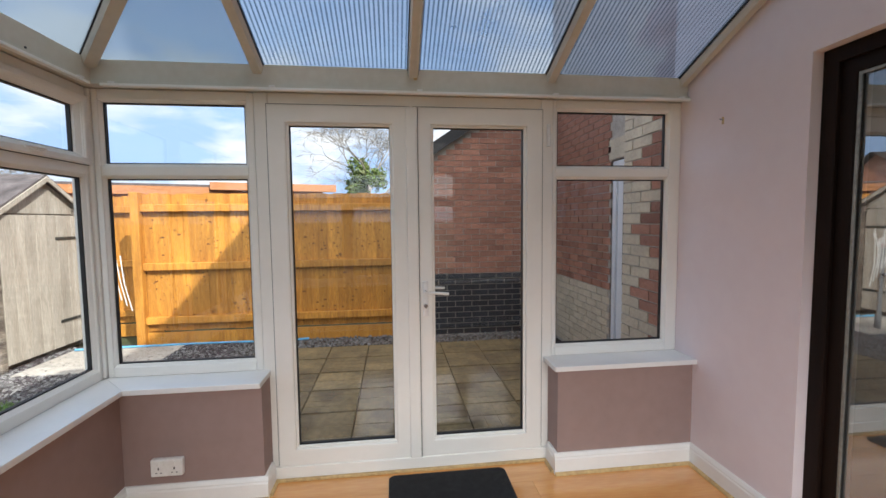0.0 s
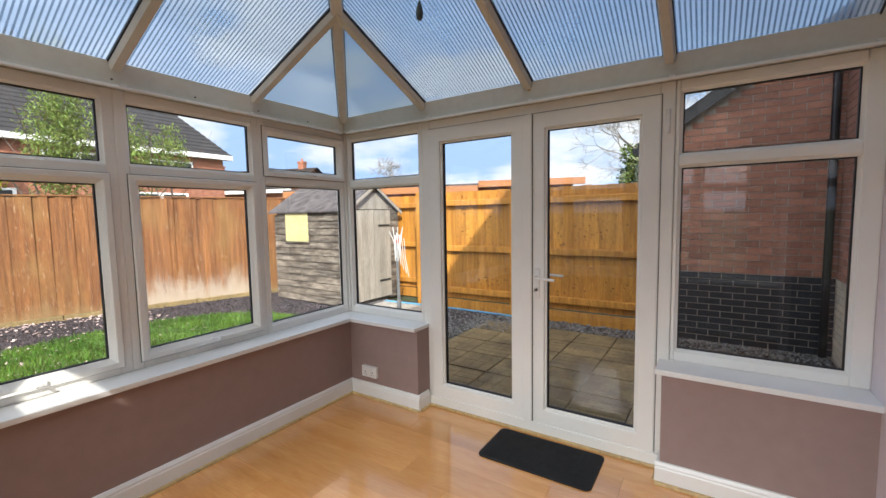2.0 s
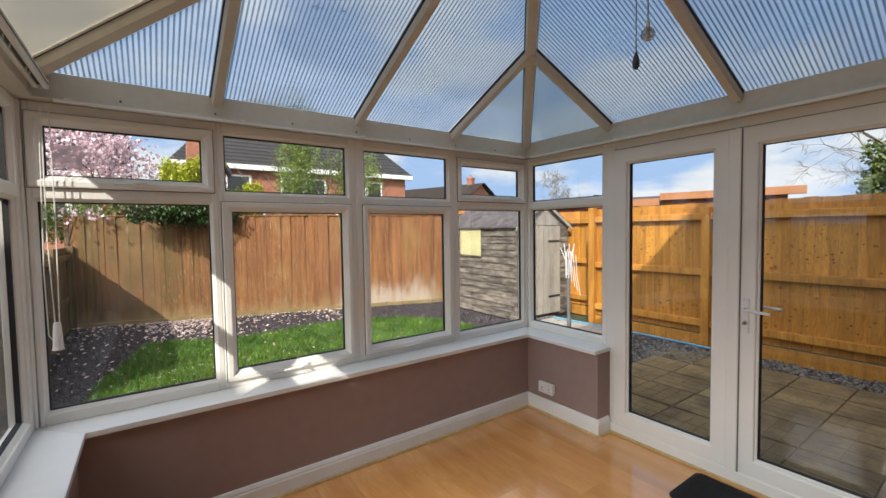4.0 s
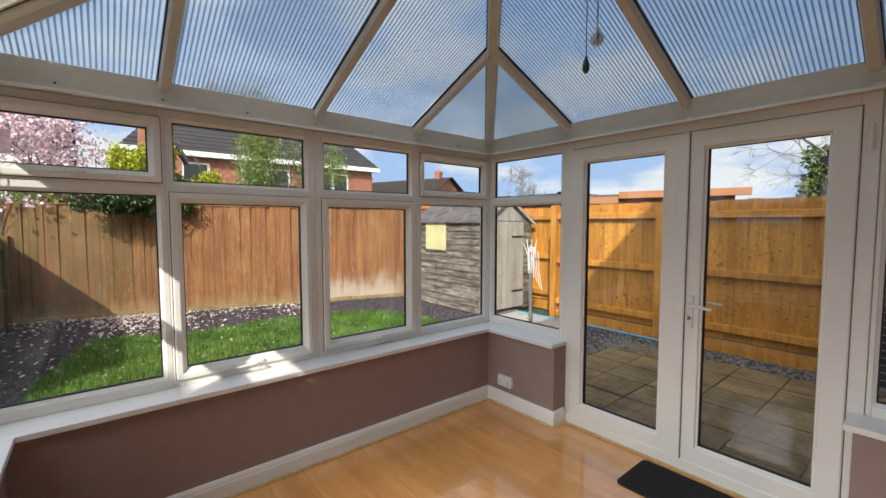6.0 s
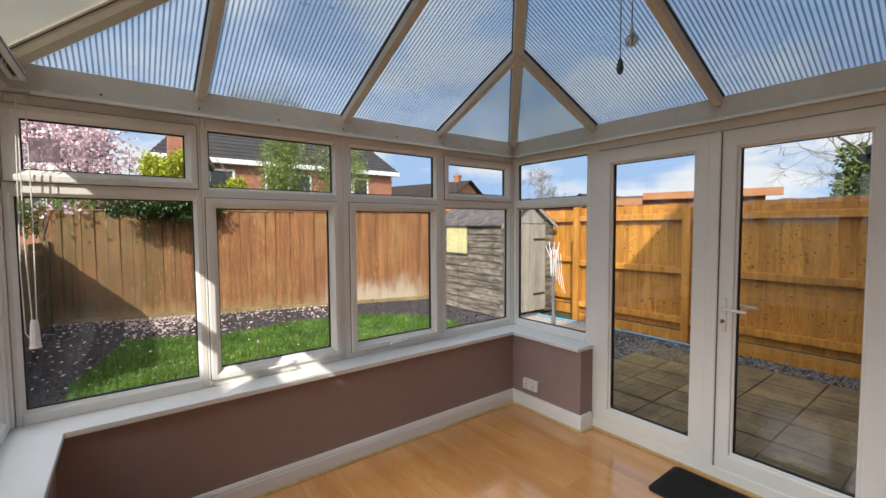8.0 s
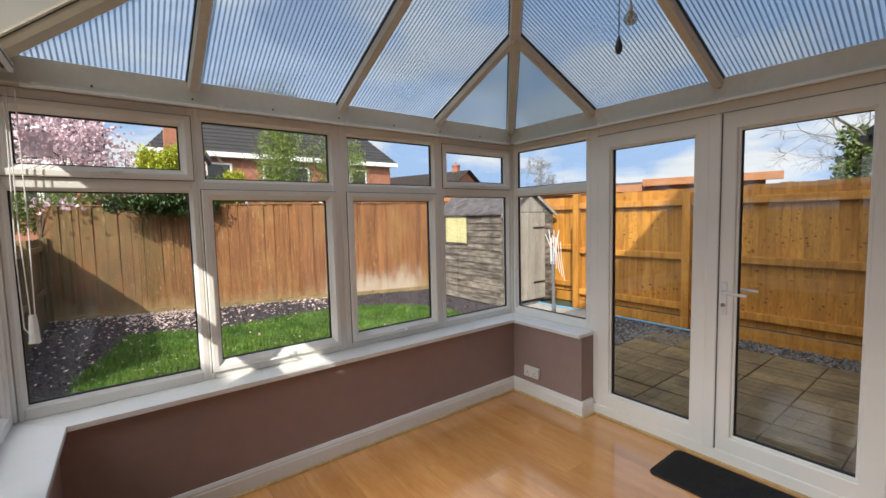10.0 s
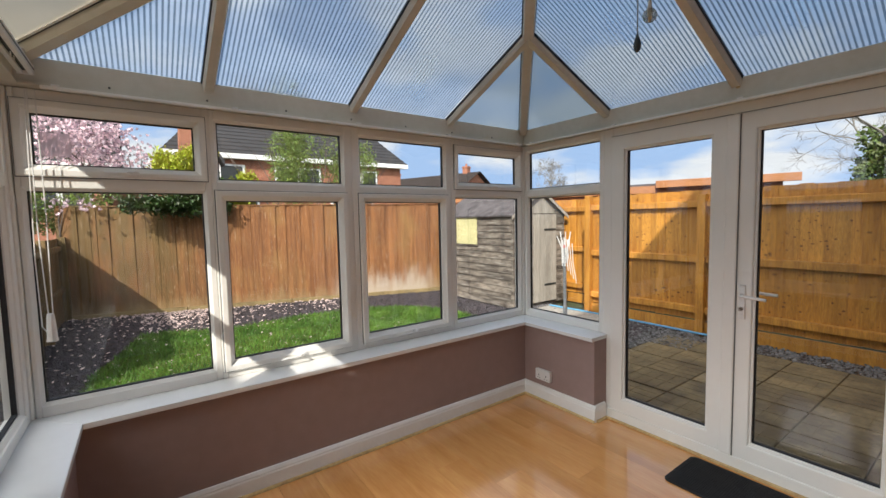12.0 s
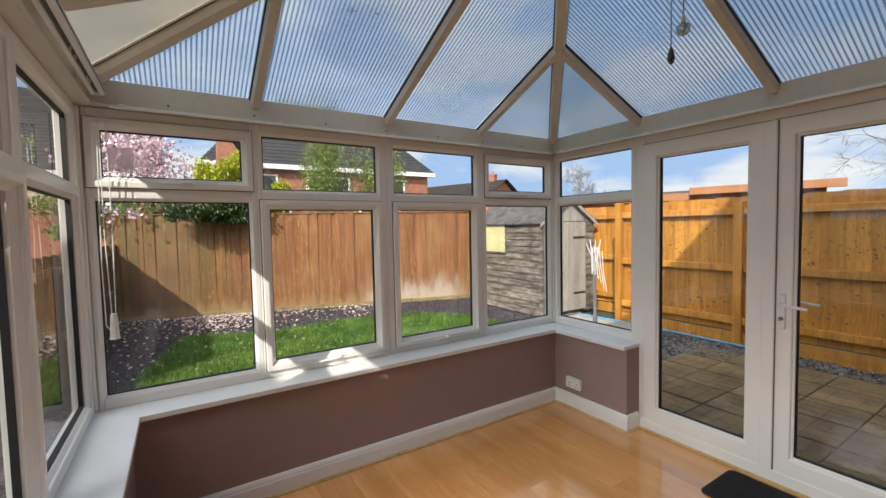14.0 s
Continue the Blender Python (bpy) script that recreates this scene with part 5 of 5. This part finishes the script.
part("window_sill", boxes((-1.63, -0.93, -0.035, -0.001, 1.07, 1.098), M=SH, bev=0.003), OLDWOOD, shed)

# ---- rotary dryer, hose ----
dry = thing("rotary_dryer", (-2.05, 3.15, GZ), "folded rotary washing line with white arms on a grey pole", "clothes dryer")
part("pole", tube(bmesh.new(), [(-2.05, 3.15, GZ), (-2.06, 3.15, 0.95)], 0.025, 10), GREYM, dry)
part("socket", tube(bmesh.new(), [(-2.05, 3.15, GZ), (-2.05, 3.15, GZ + 0.2)], 0.035, 10), GREYM, dry)
for i in range(8):
    a = i * math.tau / 8
    r0 = 0.05 + 0.035 * (i % 3)
    part("arm", tube(bmesh.new(), [(-2.055 + math.cos(a) * 0.035, 3.15 + math.sin(a) * 0.035, 0.72 - 0.05 * (i % 2)), (-2.055 + math.cos(a) * 0.045, 3.15 + math.sin(a) * 0.045, 0.95), (-2.055 + math.cos(a) * r0, 3.15 + math.sin(a) * r0, 1.08 + 0.12 * ((i * 5) % 3) / 2)], 0.0075, 6), DRYARM, dry)
for i in range(4):
    part("line", tube(bmesh.new(), [(-2.05 + 0.05 * i, 3.12, 1.12 - 0.03 * i), (-1.97 + 0.04 * i, 3.08, 0.85 - 0.04 * i), (-1.93 + 0.05 * i, 3.07, 0.62 - 0.06 * i)], 0.005, 5), DRYARM, dry)
part("cap", tube(bmesh.new(), [(-2.058, 3.15, 0.951), (-2.058, 3.15, 1.0)], 0.022, 10), REDCAP, dry, "red plastic cap")
dry.matrix_basis = Matrix.Translation((-1.74, 2.75, GZ + 0.012))
single("garden_hose", tube(bmesh.new(), [(-2.5, 3.3, GZ + 0.03), (-1.9, 3.36, GZ + 0.025), (-1.2, 3.4, GZ + 0.02), (-0.6, 3.39, GZ + 0.02), (0.0, 3.37, GZ + 0.02), (0.2, 3.42, GZ + 0.02)], 0.013, 8), HOSE, "pale blue garden hose lying on the gravel", "hose")

# ---- brick outbuilding and house side ----
def brick_wall(M, u0, u1, z0, z1, pick, parent, keep=None, cap=290):
    """Running-bond bricks standing 8 mm proud of their mortar bed."""
    bank, rest, n, row = {}, {}, 0, 0
    z = z0
    while z < z1 - 0.03:
        u = u0 - (0.1125 if row % 2 else 0)
        while u < u1:
            a, b = max(u, u0), min(u + 0.215, u1)
            if b - a > 0.03 and (keep is None or keep((a + b) / 2, z + 0.03)):
                mt = pick((a + b) / 2, z, row)
                key = (round(b - a, 3), mt.name)
                if n < cap:
                    if key not in bank:
                        bank[key] = mesh_of("brick", boxes((0, b - a, -0.008, 0.02, 0, 0.065)), mt)
                    shared("brick", bank[key], parent, M @ Matrix.Translation((a, random.uniform(-0.0015, 0.0015), z)))
                    n += 1
                else:
                    rest.setdefault(mt.name, (mt, bmesh.new()))
                    box(rest[mt.name][1], a, b, -0.008, 0.02, z, z + 0.065, M)
            u += 0.225
        z += 0.075
        row += 1
    for mt, bm in rest.values():
        tagged(part("brickwork", bm, mt, parent), kind="stuff")


YG = 3.42
ob_ = thing("outbuilding", (2.6, 3.6, GZ), "red brick gable-ended outbuilding, its base painted black", "outbuilding")
bm = bmesh.new()
prism(bm, [(1.8, YG, GZ - 0.05), (5.2, YG, GZ - 0.05), (5.2, YG, 2.2), (3.5, YG, 3.36), (1.8, YG, 2.24)], (0, 2.5, 0))
part("wall", bm, MORTAR, ob_)
GABLE = Matrix.Translation((0, YG, 0))
brick_wall(GABLE, 1.8, 3.47, GZ, 3.3, lambda u, z, r: BLACKB if z < 0.63 else BRICK, ob_, lambda u, z: z < 2.2 + (u - 1.8) * 0.66 - 0.06)
bm = bmesh.new()
prism(bm, [(1.57, YG - 0.06, 2.137), (3.5, YG - 0.06, 3.42), (3.5, YG - 0.06, 3.5), (1.57, YG - 0.06, 2.217)], (0, 2.76, 0))
prism(bm, [(5.5, YG - 0.06, 2.09), (3.505, YG - 0.06, 3.42), (3.505, YG - 0.06, 3.5), (5.5, YG - 0.06, 2.17)], (0, 2.76, 0))
part("roof", bm, TILE, ob_)
bm = bmesh.new()
prism(bm, [(1.63, YG - 0.088, 2.087), (3.5, YG - 0.088, 3.33), (3.5, YG - 0.088, 3.45), (1.6, YG - 0.088, 2.187)], (0, 0.025, 0))
part("bargeboard", bm, BLACKPIPE, ob_, "dark painted bargeboard")
part("gutter", tube(bmesh.new(), [(1.55, YG - 0.09, 2.12), (1.55, 6.1, 2.12)], 0.038, 10), BLACKPIPE, ob_, "black plastic gutter")
bm = tube(bmesh.new(), [(3.36, YG - 0.07, GZ), (3.36, YG - 0.07, 3.4)], 0.036, 12)
single("downpipe", bm, BLACKPIPE, "black plastic downpipe in the brick corner", "downpipe")
cb = thing("washing_line", (2.6, 3.2, 2.5), "slack pale washing line strung across the brick gable", "washing line")
part("line", tube(bmesh.new(), [(2.4, 3.3, 2.78), (2.65, 3.25, 2.56), (2.95, 3.2, 2.47), (3.2, 3.2, 2.5), (3.36, 3.3, 2.6)], 0.0022, 5), CORD, cb)
part("line", tube(bmesh.new(), [(2.5, 3.3, 2.95), (2.75, 3.25, 2.74), (3.0, 3.2, 2.68), (3.2, 3.2, 2.7), (3.36, 3.3, 2.8)], 0.0022, 5), CORD, cb)

hsd = thing("house_side", (3.5, 2.0, GZ), "red brick house side with cream lower courses and quoins", "house wall")
SIDE = Matrix(((0, 1, 0, 3.45), (-1, 0, 0, 3.4), (0, 0, 1, 0), (0, 0, 0, 1)))
part("wall", boxes((0.0, 1.6, 0.0, 0.25, GZ - 0.05, 4.6), (1.6, 2.5, 0.0, 0.25, 1.95, 4.6), M=SIDE), MORTAR, hsd)
brick_wall(SIDE, 0, 1.6, GZ, 2.9, lambda u, z, r: CREAMB if z < 0.66 else BRICK, hsd, cap=140)
NEAR = Matrix(((0, 1, 0, 3.03), (-1, 0, 0, 0.84), (0, 0, 1, 0), (0, 0, 0, 1)))
part("quoin_wall", boxes((0.0, 0.585, 0.0, 0.42, GZ - 0.05, 4.6), M=NEAR), MORTAR, hsd)
brick_wall(NEAR, 0, 0.585, GZ, 2.9, lambda u, z, r: CREAMB if u < (0.34 if (r // 3) % 2 else 0.2) or z < 0.1 else BRICK, hsd, cap=150)
dr = thing("back_door", (3.5, 1.35, GZ), "white panelled back door with a narrow glass pane", "door")
part("door_frame", boxes((1.61, 1.67, 0.01, 0.09, GZ, 1.94), (2.43, 2.49, 0.01, 0.09, GZ, 1.94), (1.67, 2.43, 0.01, 0.09, 1.88, 1.94), M=SIDE, bev=0.004), DOORW, dr)
part("door_leaf", boxes((1.672, 2.428, 0.03, 0.075, GZ + 0.02, 1.878), M=SIDE, bev=0.004), DOORW, dr)
part("pane", boxes((1.78, 2.32, 0.022, 0.031, 0.75, 1.74), M=SIDE), DARKP, dr, "dark glass pane")
part("lintel", boxes((1.55, 2.5, -0.008, 0.1, 1.96, 2.15), M=SIDE), CREAMB, hsd, "cream stone lintel")

# ---- patio slabs ----
patio = thing("patio", (1.4, 1.7, GZ - 0.02), "buff concrete patio of block-embossed slabs", "patio", kind="structure")


def slab_mesh():
    bm = bmesh.new()
    box(bm, 0.006, 0.439, 0.006, 0.439, -0.035, -0.0032)
    for i in range(4):
        for j in range(2):
            a, b = (0.108 * i + 0.009, 0.217 * j + 0.009)
            box(bm, a, a + 0.101, b, b + 0.210, -0.0032, 0.0)
    return mesh_of("slab", bm, SLAB)


S1 = slab_mesh()
for i in range(9):
    for j in range(7):
        x, y = -0.34 + i * 0.443, 0.34 + j * 0.4555
        if x > 3.1 or y > 3.0 or (i == 0 and j > 5):
            continue
        turn = (i * 7 + j * 3) % 5 < 2
        m = Matrix.Translation((x, y, GZ + random.uniform(-0.003, 0.003)))
        if turn:
            m = m @ Matrix.Translation((0.445, 0, 0)) @ Euler((0, 0, math.pi / 2)).to_matrix().to_4x4()
        shared("slab", S1, patio, m)
    if -0.34 + i * 0.443 < 3.1:
        cut = boxes((0.006, 0.437, 0.006, 0.084, -0.035, 0.0), bev=0.003)
        shared("slab", mesh_of("cut_slab", cut, SLAB), patio, Matrix.Translation((-0.34 + i * 0.443, 0.252, GZ)))

# ---- laminate planks, laid along x ----
rowy = 0.14
r = 0
PM = {}
while rowy > -LEN:
    w = min(0.193, rowy + LEN)
    x = 0.0 - (0.0, 0.55, 0.85, 0.3)[r % 4]
    while x < WID + 0.05:
        a, b = max(x, 0.0), min(x + 1.285, WID + 0.05)
        if b - a > 0.02:
            key = (round(b - a, 3), round(w, 3))
            if key not in PM:
                PM[key] = mesh_of("plank", boxes((0.0004, b - a - 0.0004, -w + 0.0004, -0.0004, -0.0115, 0.0)), PLANK)
            o = new("plank", PM[key])
            o.parent = floor
            o.matrix_basis = Matrix.Translation((a, rowy, 0.0))
        x += 1.285
    rowy -= 0.193
    r += 1
